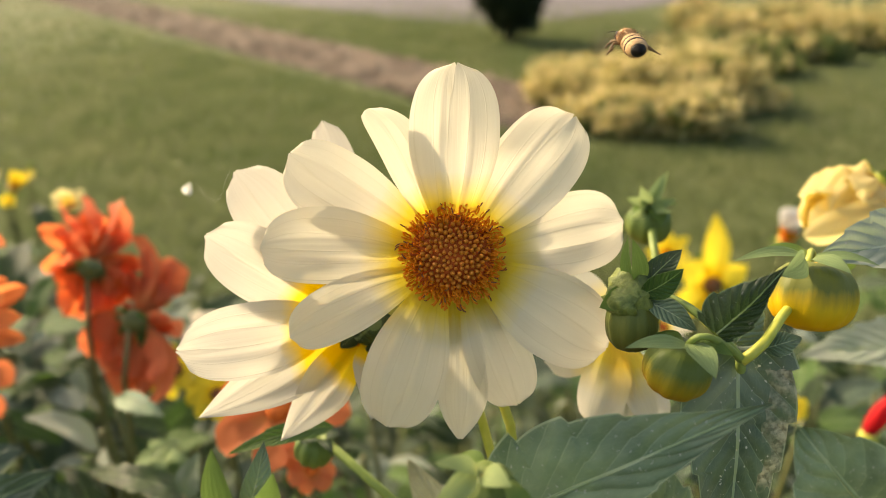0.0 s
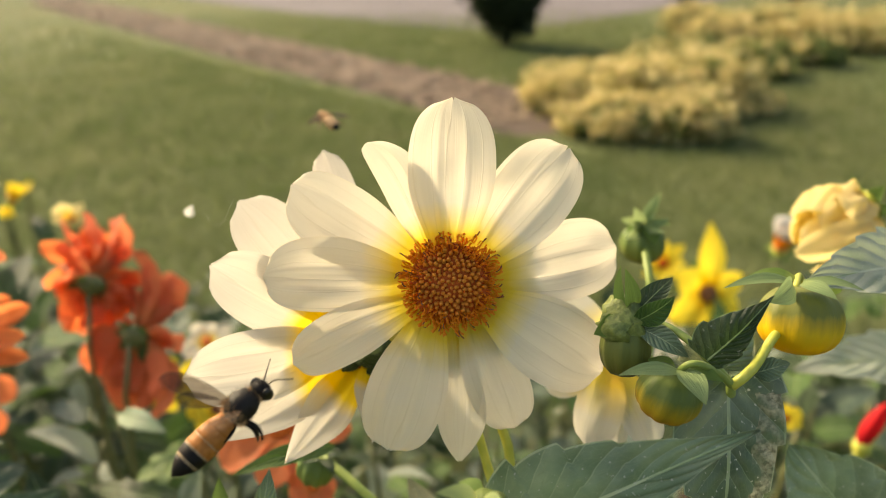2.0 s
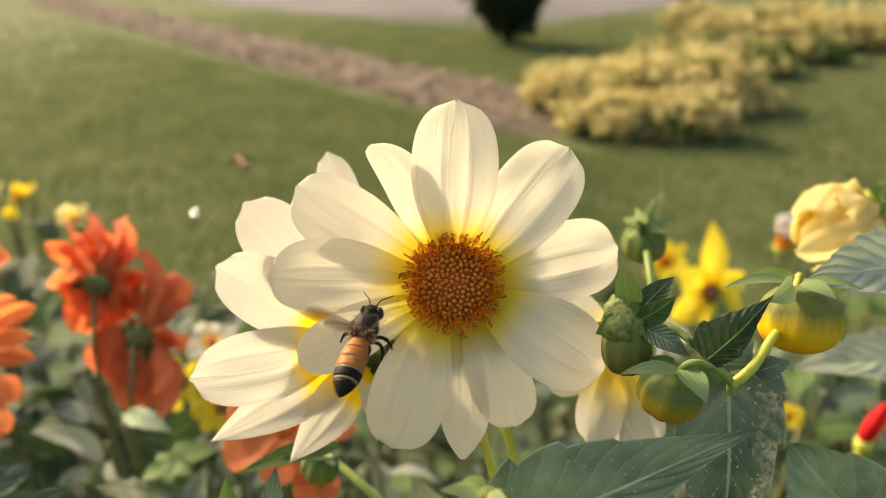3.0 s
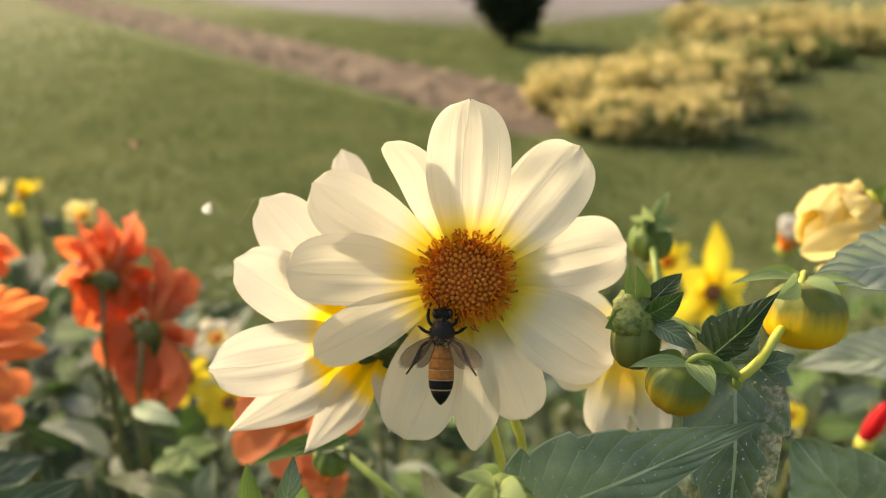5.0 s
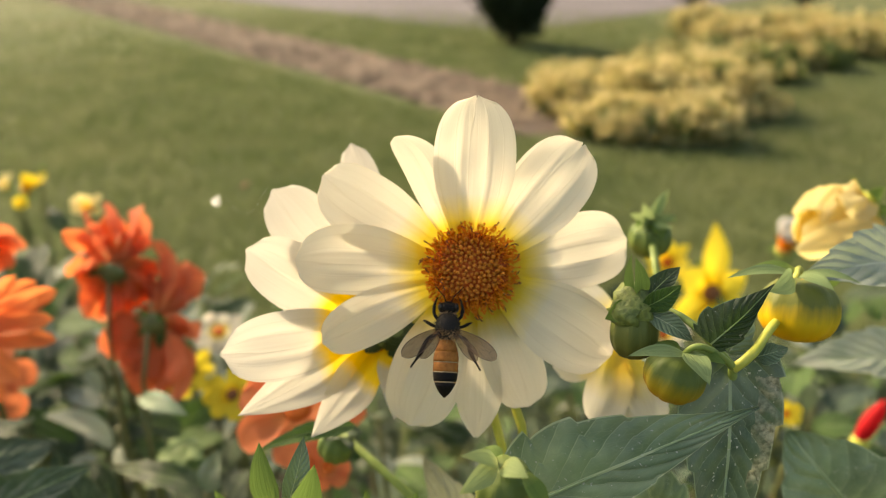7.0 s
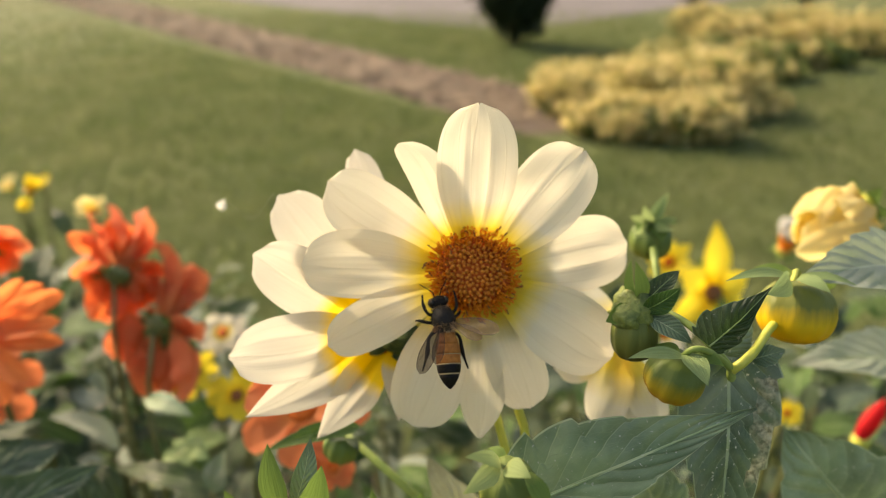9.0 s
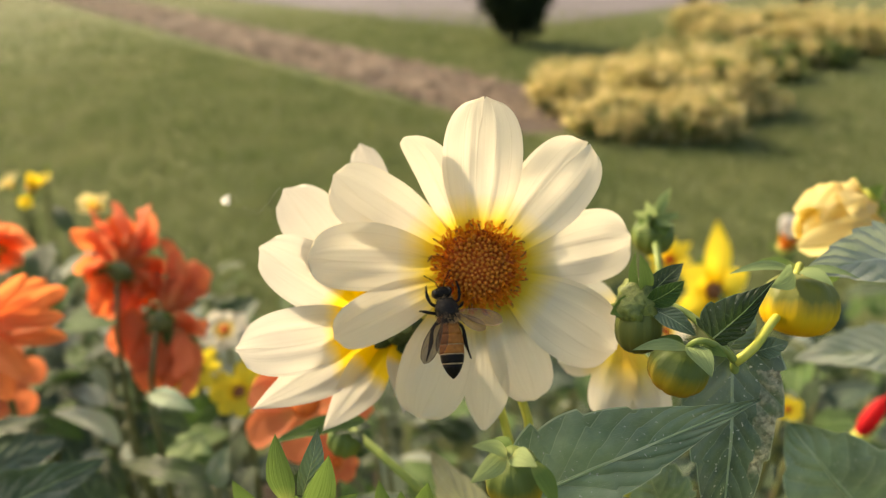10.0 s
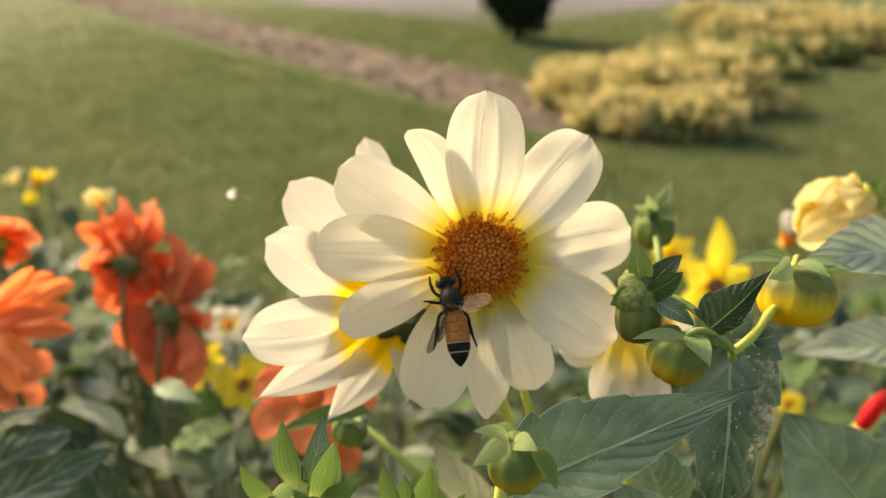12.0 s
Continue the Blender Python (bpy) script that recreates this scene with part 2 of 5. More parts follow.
FLORET_OUT = plain_material("open_floret", (0.84, 0.22, 0.008), (0.97, 0.43, 0.025), 900, 0.5, 0.2, 0.0002, share=0.35)
ANTHER = plain_material("anther", (0.14, 0.05, 0.015), (0.3, 0.11, 0.03), 900, 0.6)


# ---- mesh helpers ----
def part(name, bm, material, parent, label="", smooth=True):
    """Links a bmesh as one mesh object under a thing or a part. Its vertices are in the thing's space."""
    me = bpy.data.meshes.new(name)
    bm.to_mesh(me)
    bm.free()
    if smooth:
        me.polygons.foreach_set("use_smooth", [True] * len(me.polygons))
    me.materials.append(material)
    ob = new(name, me)
    ob.parent = parent
    if label:
        ob["label"] = label
    return ob


def thing(name, place, label, category, group=""):
    ob = new(name)
    ob.empty_display_size = 0.01
    ob.location = place
    return tagged(ob, label, category, group)


def petal_width(v):
    """The outline of a petal, root to tip."""
    w = 0.40 + 0.60 * math.sin(min(v / 0.58, 1.0) * math.pi / 2) ** 1.3
    return w * (0.12 + 0.88 * math.sqrt(max(1 - max((v - 0.48) / 0.52, 0) ** 3.5, 0)))


def drop_width(v):
    """A petal that is widest near its tip and ends in a blunt point."""
    w = 0.5 + 0.5 * math.sin(min(v / 0.72, 1.0) * math.pi / 2) ** 2
    return w * (0.1 + 0.9 * max(1 - max((v - 0.66) / 0.34, 0) ** 1.9, 0))


def point_width(v):
    """A petal that ends in a point."""
    return (0.42 + 0.58 * math.sin(min(v / 0.5, 1.0) * math.pi / 2)) * max(1 - max((v - 0.45) / 0.55, 0) ** 1.7, 0)


def leaf_width(v, teeth=7, depth=0.10):
    """A toothed leaf, widest below its middle."""
    w = math.sin(math.pi * min(v, 1) ** 0.72) ** 0.85 if 0 < v < 1 else 0
    return w * (1 - depth * (1 - (v * teeth) % 1.0)) + 0.012


def long_leaf_width(v, teeth=5, depth=0.12):
    """A toothed leaf, widest near its foot, drawn out to a long point."""
    w = math.sin(math.pi * min(v, 1) ** 0.56) ** 1.35 if 0 < v < 1 else 0
    return w * (1 - depth * (1 - (v * teeth + 0.35) % 1.0) * 1.6 * (1 - v)) + 0.03


def sepal_width(v):
    return (0.45 + 0.55 * math.sin(min(v / 0.4, 1.0) * math.pi / 2)) * max(1 - max((v - 0.35) / 0.65, 0) ** 1.8, 0.01)


def blade(bm, base, tip, width, face, bow=0.0, cup=0.0, curl=0.0, fold=0.0, ridge=0.0, wave=0.0, quilt=0.0, outline=petal_width, nu=10, nv=14, seed=0, notch=0.0, twist=0.0, lop=0.0, sway=0.0, hook=0.0):
    """A petal, sepal or leaf from base to tip, whose upper side looks towards `face`. bow: how far its middle stands up, curl: its
    tip, as shares of the length; cup: its edges, fold: a crease at the midrib, ridge: lengthwise folds, quilt: swellings between side veins, as shares of the half width; lop: how much narrower one side is (the other, where negative); sway: how far its
    middle bends sideways, hook: its tip."""
    base, tip, face = Vector(base), Vector(tip), Vector(face)
    axis = tip - base
    length = axis.length
    side = axis.cross(face).normalized()
    up = side.cross(axis).normalized()
    uvs = bm.loops.layers.uv.verify()
    grid = []
    for j in range(nv + 1):
        v = j / nv
        v = v + 0.06 * math.sin(math.pi * v) * v
        w = width / 2 * outline(v)
        a = twist * v
        s2, u2 = side * math.cos(a) + up * math.sin(a), up * math.cos(a) - side * math.sin(a)
        mid = base + axis * v + up * length * (bow * 4 * v * (1 - v) + curl * v ** 3) + side * length * (sway * 4 * v * (1 - v) + hook * v ** 7)
        row = []
        for i in range(nu + 1):
            s = 2 * i / nu - 1
            h = cup * s * s + fold * abs(s) + ridge * (0.14 * math.cos(s * math.pi * 3) - 0.5 * math.exp(-((abs(s + 0.10 * math.sin(seed * 5.0)) - 0.33 - 0.06 * math.sin(seed * 2.3)) / 0.055) ** 2)) * math.sin(math.pi * min(v * 1.02 + 0.04, 1)) ** 0.6
            h += quilt * (abs(math.sin(math.pi * 9 * (v - 0.275 * abs(s)))) ** 0.7 - 0.5) * min(abs(s) * 5, 1) * min((1 - abs(s)) * 4, 1) if quilt else 0.0
            h += wave * noise.noise(Vector((s * 1.3 + seed * 7.1, v * 3.0, seed * 3.7)))
            drop = length * (notch * v ** 6 * math.exp(-((s - 0.2 * math.sin(seed * 3.0)) / 0.14) ** 2) + (0.018 * v ** 8 * s * s if notch else 0.0))
            p = mid + s2 * w * s * (1 - lop if s * lop > 0 and s > 0 else 1 + lop if s * lop > 0 else 1) + u2 * (h * max(w, width * 0.12)) - axis.normalized() * drop
            row.append(bm.verts.new(p))
        grid.append(row)
    for j in range(nv):
        for i in range(nu):
            f = bm.faces.new((grid[j][i], grid[j][i + 1], grid[j + 1][i + 1], grid[j + 1][i]))
            for l, (a, b) in zip(f.loops, ((i, j), (i + 1, j), (i + 1, j + 1), (i, j + 1))):
                l[uvs].uv = (a / nu, b / nv)


def spline(points, n):
    """n points along a smooth curve through the given ones, evenly spaced, with no overshoot where short spans follow long ones."""
    pts = [Vector(p) for p in points]
    spans = [(q - p).length for p, q in zip(pts, pts[1:])]
    tangents = []
    for i, p in enumerate(pts):
        d = (pts[min(i + 1, len(pts) - 1)] - p).normalized() + (p - pts[max(i - 1, 0)]).normalized()
        tangents.append(d.normalized())
    dense = []
    for i, l in enumerate(spans):
        m0 = tangents[i] * min(l, spans[max(i - 1, 0)] * 2)
        m1 = tangents[i + 1] * min(l, spans[min(i + 1, len(spans) - 1)] * 2)
        for k in range(24):
            t = k / 24
            dense.append((2 * t ** 3 - 3 * t * t + 1) * pts[i] + (t ** 3 - 2 * t * t + t) * m0 + (3 * t * t - 2 * t ** 3) * pts[i + 1] + (t ** 3 - t * t) * m1)
    dense.append(pts[-1])
    far = [0.0]
    for p, q in zip(dense, dense[1:]):
        far.append(far[-1] + (q - p).length)
    out, k = [], 0
    for j in range(n):
        want = far[-1] * j / (n - 1)
        while k < len(far) - 2 and far[k + 1] < want:
            k += 1
        out.append(dense[k].lerp(dense[k + 1], min(max((want - far[k]) / max(far[k + 1] - far[k], 1e-9), 0), 1)))
    return out


def tube(bm, points, r0, r1, n=14, sides=8, bulge=None):
    """A round stem along a smooth curve, thinning from r0 to r1."""
    pts = spline(points, n)
    ring_before, x = None, None
    for k, p in enumerate(pts):
        d = (pts[min(k + 1, n - 1)] - pts[max(k - 1, 0)]).normalized()
        x = (x - d * x.dot(d)).normalized() if x else d.orthogonal().normalized()
        y = d.cross(x)
        r = r0 + (r1 - r0) * k / (n - 1)
        if bulge:
            r *= bulge(k / (n - 1))
        ring = [bm.verts.new(p + (x * math.cos(q) + y * math.sin(q)) * r) for q in (2 * math.pi * i / sides for i in range(sides))]
        if ring_before:
            for i in range(sides):
                bm.faces.new((ring_before[i], ring_before[(i + 1) % sides], ring[(i + 1) % sides], ring[i]))
        else:
            bm.faces.new(ring[::-1])
        ring_before = ring
    bm.faces.new(ring_before)


def lathe(bm, origin, axis, profile, sides=24, flutes=0, depth=0.0):
    """A body turned round `axis`: profile rows of (height, radius). v runs from 0 at the first row to 1 at the last."""
    axis = Vector(axis).normalized()
    x = axis.orthogonal().normalized()
    y = axis.cross(x)
    uvs = bm.loops.layers.uv.verify()
    rings = []
    for h, r in profile:
        rings.append([bm.verts.new(Vector(origin) + axis * h + (x * math.cos(q) + y * math.sin(q)) * r * (1 - depth * abs(math.sin(flutes * q / 2)) ** 4 if flutes else 1)) for q in (2 * math.pi * i / sides for i in range(sides))])
    for j in range(len(rings) - 1):
        for i in range(sides):
            f = bm.faces.new((rings[j][i], rings[j][(i + 1) % sides], rings[j + 1][(i + 1) % sides], rings[j + 1][i]))
            for l, (a, b) in zip(f.loops, ((i, j), (i + 1, j), (i + 1, j + 1), (i, j + 1))):
                l[uvs].uv = (a / sides, b / (len(rings) - 1))
    bm.faces.new(rings[0][::-1])
    bm.faces.new(rings[-1])


def rel(origin, p):
    return Vector(p) - Vector(origin)


# ---- ground, lawn, paths ----
def sheet(name, outline, z, material, kind="structure", label="", category=""):
    bm = bmesh.new()
    bm.faces.new([bm.verts.new((x, y, z)) for x, y in outline])
    ob = part(name, bm, material, None, smooth=False)
    return tagged(ob, label, category, kind=kind)


def ground_material(name, stops, big, small, bump, dist, rough=0.9, dry=None):
    m, nodes, links, bsdf = nodes_of(name)
    a, b = noise_node(nodes, links, big, 5), noise_node(nodes, links, small, 6)
    f = maths(nodes, links, "MULTIPLY_ADD", b.outputs[0], 0.5, maths(nodes, links, "MULTIPLY", a.outputs[0], 0.5))
    r = ramp(nodes, stops)
    links.new(f, r.inputs[0])
    col = r.outputs[0]
    if dry:  # broad worn areas
        worn = noise_node(nodes, links, 0.8, 3)
        col = mixed(nodes, links, col, dry, maths(nodes, links, "MULTIPLY", maths(nodes, links, "SUBTRACT", worn.outputs[0], 0.42, clamp=True), 3.2, clamp=True), "MULTIPLY")
    links.new(col, bsdf.inputs["Base Color"])
    bsdf.inputs["Roughness"].default_value = rough
    bsdf.inputs["Specular IOR Level"].default_value = 0.15
    bumped(nodes, links, bsdf, b.outputs[0], bump, dist)
    return m


LAWN = ground_material("mown_grass", [(0.3, (0.092, 0.116, 0.044)), (0.5, (0.128, 0.148, 0.063)), (0.7, (0.180, 0.188, 0.088))], 1.3, 60, 1.0, 0.03, dry=(1.14, 0.98, 0.94))
MULCH = ground_material("leaf_litter", [(0.3, (0.07, 0.052, 0.039)), (0.5, (0.135, 0.103, 0.082)), (0.7, (0.24, 0.19, 0.155))], 3, 45, 1.0, 0.03)
GRAVEL = ground_material("pinkish_gravel", [(0.3, (0.125, 0.11, 0.115)), (0.7, (0.19, 0.17, 0.175))], 1.2, 40, 0.6, 0.01)
SOIL = ground_material("bed_soil", [(0.3, (0.025, 0.018, 0.012)), (0.7, (0.07, 0.05, 0.035))], 6, 60, 1.0, 0.02)
BLADE = plain_material("grass_blade", (0.11, 0.150, 0.052), (0.20, 0.222, 0.096), 3, 0.6, 0.0, 0.001, 0.2, 0.4)

sheet("ground", [(-400, -400), (400, -400), (400, 400), (-400, 400)], 0.0, LAWN)
sheet("path_border", [(-5.6, 10.5), (-3.8, 7.85), (-2.6, 6.5), (-1.38, 5.06), (-0.5, 4.14), (-0.02, 3.58), (0.25, 3.1), (0.85, 3.2), (0.75, 3.7), (0.31, 4.22), (-0.76, 5.5), (-2.4, 6.98), (-4.3, 8.9), (-5.2, 10.5)], 0.004, MULCH)
sheet("path", [(-7, 14), (-2.4, 8.7), (-1.27, 7.7), (-0.4, 6.95), (0.1, 6.62), (0.6, 6.58), (1.1, 6.86), (1.7, 7.45), (2.5, 8.3), (7, 12.5), (16, 30), (-16, 30)], 0.005, GRAVEL)
sheet("flower_bed_soil", [(-1.2, -0.6), (1.3, -0.6), (1.25, 0.7), (0.9, 0.95), (-0.1, 0.98), (-1.0, 0.9)], 0.006, SOIL)


def litter(count):
    """Dry leaf scraps over the border strip."""
    rng = random.Random(5)
    verts, faces = [], []
    for _ in range(count):
        t = rng.random()
        x, y = -4.6 + 4.95 * t + rng.uniform(-0.1, 0.1), 9.2 - 5.55 * t + rng.uniform(-0.45, 0.45)
        a, s = rng.uniform(0, 6.3), rng.uniform(0.015, 0.045)
        k = len(verts)
        for q, r in ((0, 1.0), (1.7, 0.6), (3.1, 1.0), (4.6, 0.6)):
            verts.append((x + math.cos(a + q) * s * r, y + math.sin(a + q) * s * r, 0.01 + rng.uniform(0, 0.018)))
        faces.append((k, k + 1, k + 2, k + 3))
    me = bpy.data.meshes.new("leaf_litter")
    me.from_pydata(verts, [], faces)
    me.materials.append(plain_material("litter_scrap", (0.13, 0.085, 0.055), (0.34, 0.25, 0.175), 9, 0.8, 0.0))
    return tagged(new("leaf_litter", me), "dry brown leaf litter on the border strip", "litter", kind="stuff")


def lawn_blades(count):
    rng = random.Random(3)
    verts, faces = [], []
    while len(faces) < count:
        y = rng.triangular(-2.5, 8.0, 1.6)
        x = rng.gauss(0, 1.9)
        if abs(x) < 1.3 and -0.6 < y < 0.98:
            continue
        off = x * 0.73 + y * 0.68 - 2.72
        if abs(off) < 0.38 and x < 0.6:
            continue
        a, h, w = rng.uniform(0, 6.3), rng.uniform(0.012, 0.03), 0.0025 + 0.0008 * y
        lx, ly = rng.uniform(-0.012, 0.012), rng.uniform(-0.012, 0.012)
        k = len(verts)
        verts += [(x + math.cos(a) * w, y + math.sin(a) * w, 0), (x - math.cos(a) * w, y - math.sin(a) * w, 0), (x + lx, y + ly, h)]
        faces.append((k, k + 1, k + 2))
    me = bpy.data.meshes.new("grass")
    me.from_pydata(verts, [], faces)
    me.materials.append(BLADE)
    return tagged(new("grass", me), "short mown olive-green lawn grass", "grass", kind="stuff")


litter(5000)
lawn_blades(150000)


# ---- shrubs of the far beds ----
HEDGE_Y = plain_material("yellow_foliage", (0.29, 0.24, 0.06), (0.85, 0.72, 0.36), 14, 0.5, 0.0, 0.001, 0.3, 0.5, island=True)
HEDGE_G = plain_material("shrub_green", (0.06, 0.10, 0.025), (0.22, 0.26, 0.07), 14, 0.5, 0.0, 0.001, 0.3, 0.4, island=True)
TREE_DARK = plain_material("dark_foliage", (0.008, 0.016, 0.006), (0.022, 0.036, 0.012), 20, 0.6, 0.0, 0.001, 0.2, 0.15)
BARK = plain_material("bark", (0.035, 0.025, 0.018), (0.09, 0.065, 0.045), 30, 0.9, 0.8, 0.01)


def crown(name, parent, material, centre, size, count, leaf, seed, top_only=0.0, per=45, loose=0.24, taper=0.0):
    """A crown of many small leaves gathered in clumps, with an uneven outline."""
    rng = random.Random(seed)
    clumps = []
    for _ in range(max(count // per, 6)):
        d = Vector((rng.gauss(0, 1), rng.gauss(0, 1), rng.gauss(0, 1))).normalized()
        d.z = max(d.z, top_only - 1 + rng.random() * 0.4) if top_only else d.z
        r = rng.uniform(0.55, 1.0)
        clumps.append(Vector((d.x * size[0] * r, d.y * size[1] * r, d.z * size[2] * r)))
    verts, faces = [], []
    for _ in range(count):
        c = rng.choice(clumps)
        p = Vector(centre) + c + Vector((rng.gauss(0, 1), rng.gauss(0, 1), rng.gauss(0, 1))) * loose * min(size)
        low = 1 - taper * max(0.0, min(1.0, 0.65 - (p.z - centre[2]) / size[2]))
        p.x, p.y = p.x * low, p.y * low
        n = Vector((rng.gauss(0, 1), rng.gauss(0, 1), rng.gauss(0.6, 1))).normalized()
        a = n.orthogonal().normalized() * leaf * rng.uniform(0.6, 1.3)
        b = n.cross(a) * 0.5
        k = len(verts)
        verts += [p - a, p + b + n * leaf * 0.15, p + a, p - b + n * leaf * 0.15]
        faces.append((k, k + 1, k + 2, k + 3))
    me = bpy.data.meshes.new(name)
    me.from_pydata([tuple(v) for v in verts], [], faces)
    me.materials.append(material)
    ob = new(name, me)
    ob.parent = parent
    return ob


def shrub(x, y, width, height, seed, yellow=0.75):
    ob = thing("flowering_shrub", (x, y, 0), "low shrub covered in pale yellow blossom" if yellow > 0.3 else "low leafy green shrub with few blossoms", "shrub", "shrubs of the far bed")
    rng = random.Random(seed)
    for k in range(4):
        a = rng.uniform(0, 6.3)
        bm = bmesh.new()
        tube(bm, [(0, 0, -0.01), (math.cos(a) * width * 0.1, math.sin(a) * width * 0.1, height * 0.35), (math.cos(a) * width * 0.28, math.sin(a) * width * 0.28, height * 0.75)], 0.008, 0.003, 6, 6)
        part("branch", bm, BARK, ob)
    crown("foliage", ob, HEDGE_G, (0, 0, height * 0.42), (width * 0.5, width * 0.42, height * 0.36), 1700, 0.026, seed)
    crown("blossom", ob, HEDGE_Y, (0, 0, height * 0.52), (width * 0.58, width * 0.54, height * 0.50), int(3500 * yellow), 0.018, seed + 50, per=17, loose=0.27)
    return ob


BED = random.Random(12)
for row, (x0, y0, x1, y1, count, h, yellow) in enumerate((
    (0.72, 3.13, 1.10, 3.08, 4, 0.16, 0.36), (1.24, 3.34, 1.56, 3.76, 3, 0.15, 0.3), (0.52, 3.48, 1.34, 3.68, 5, 0.22, 0.42), (0.62, 3.92, 1.40, 4.02, 5, 0.19, 0.36),
    (1.36, 4.52, 1.98, 4.32, 5, 0.17, 0.04), (1.45, 4.95, 2.40, 4.75, 6, 0.16, 0.08), (1.95, 5.60, 2.95, 5.25, 6, 0.19, 0.42), (2.00, 6.20, 3.40, 6.00, 6, 0.2, 0.45))):
    for k in range(count):
        t = k / (count - 1)
        shrub(x0 + (x1 - x0) * t + BED.uniform(-0.06, 0.06), y0 + (y1 - y0) * t + BED.uniform(-0.07, 0.07), BED.uniform(0.30, 0.5), h * BED.uniform(0.68, 1.18), 100 + row * 20 + k, yellow)


def round_tree(x, y, trunk, radius, seed, label):
    ob = thing("clipped_tree", (x, y, 0), label, "tree", "clipped trees along the path")
    bm = bmesh.new()
    tube(bm, [(0, 0, -0.02), (0.004, 0, trunk * 0.5), (0, 0, trunk + radius * 0.6)], radius * 0.15, radius * 0.11, 8, 10)
    part("trunk", bm, BARK, ob)
    crown("crown", ob, TREE_DARK, (0, 0, trunk + radius * 0.95), (radius, radius, radius * 1.0), 6400, 0.026, seed, loose=0.13, taper=0.12)
    crown("inner_crown", ob, TREE_DARK, (0, 0, trunk + radius * 0.95), (radius * 0.72, radius * 0.72, radius * 0.78), 2200, 0.04, seed + 1, taper=0.12)
    return ob


round_tree(0.50, 5.66, 0.07, 0.30, 7, "dark green ball-clipped shrub on a short trunk")
round_tree(2.4, 7.6, 0.16, 0.22, 8, "dark clipped tree far off by the path")
round_tree(3.65, 7.9, 0.16, 0.22, 9, "dark clipped tree far off by the path")


# ---- the white dahlias ----
def floret_mesh(name, profile, sides, material):
    bm = bmesh.new()
    lathe(bm, (0, 0, 0), (0, 0, 1), profile, sides)
    me = bpy.data.meshes.new(name)
    bm.to_mesh(me)
    bm.free()
    me.polygons.foreach_set("use_smooth", [True] * len(me.polygons))
    me.materials.append(material)
    return me


BUDLET = floret_mesh("floret", [(-0.6, 0.3), (0.0, 0.46), (0.7, 0.5), (1.0, 0.36), (1.15, 0.1)], 8, FLORET)


def curved_floret(name, bend, r0, r1, material):
    """A thin tube that leans over towards its tip."""
    bm = bmesh.new()
    tube(bm, [(0, 0, -0.3), (0, 0, 0.5), (bend * 0.35, 0, 1.1), (bend, 0, 1.5)], r0, r1, 7, 6, lambda v: 1.0 + 0.5 * math.exp(-((v - 0.8) / 0.15) ** 2))
    me = bpy.data.meshes.new(name)
    bm.to_mesh(me)
    bm.free()
    me.polygons.foreach_set("use_smooth", [True] * len(me.polygons))
    me.materials.append(material)
    return me


OPEN_FLORETS = [curved_floret("open_floret", b, 0.13, 0.15, FLORET_OUT) for b in (0.1, 0.5, 0.9)]
STYLE = curved_floret("style", 0.6, 0.09, 0.08, ANTHER)


def child_mesh(name, me, parent, m):
    ob = new(name, me)
    ob.parent = parent
    ob.matrix_local = m
    return ob


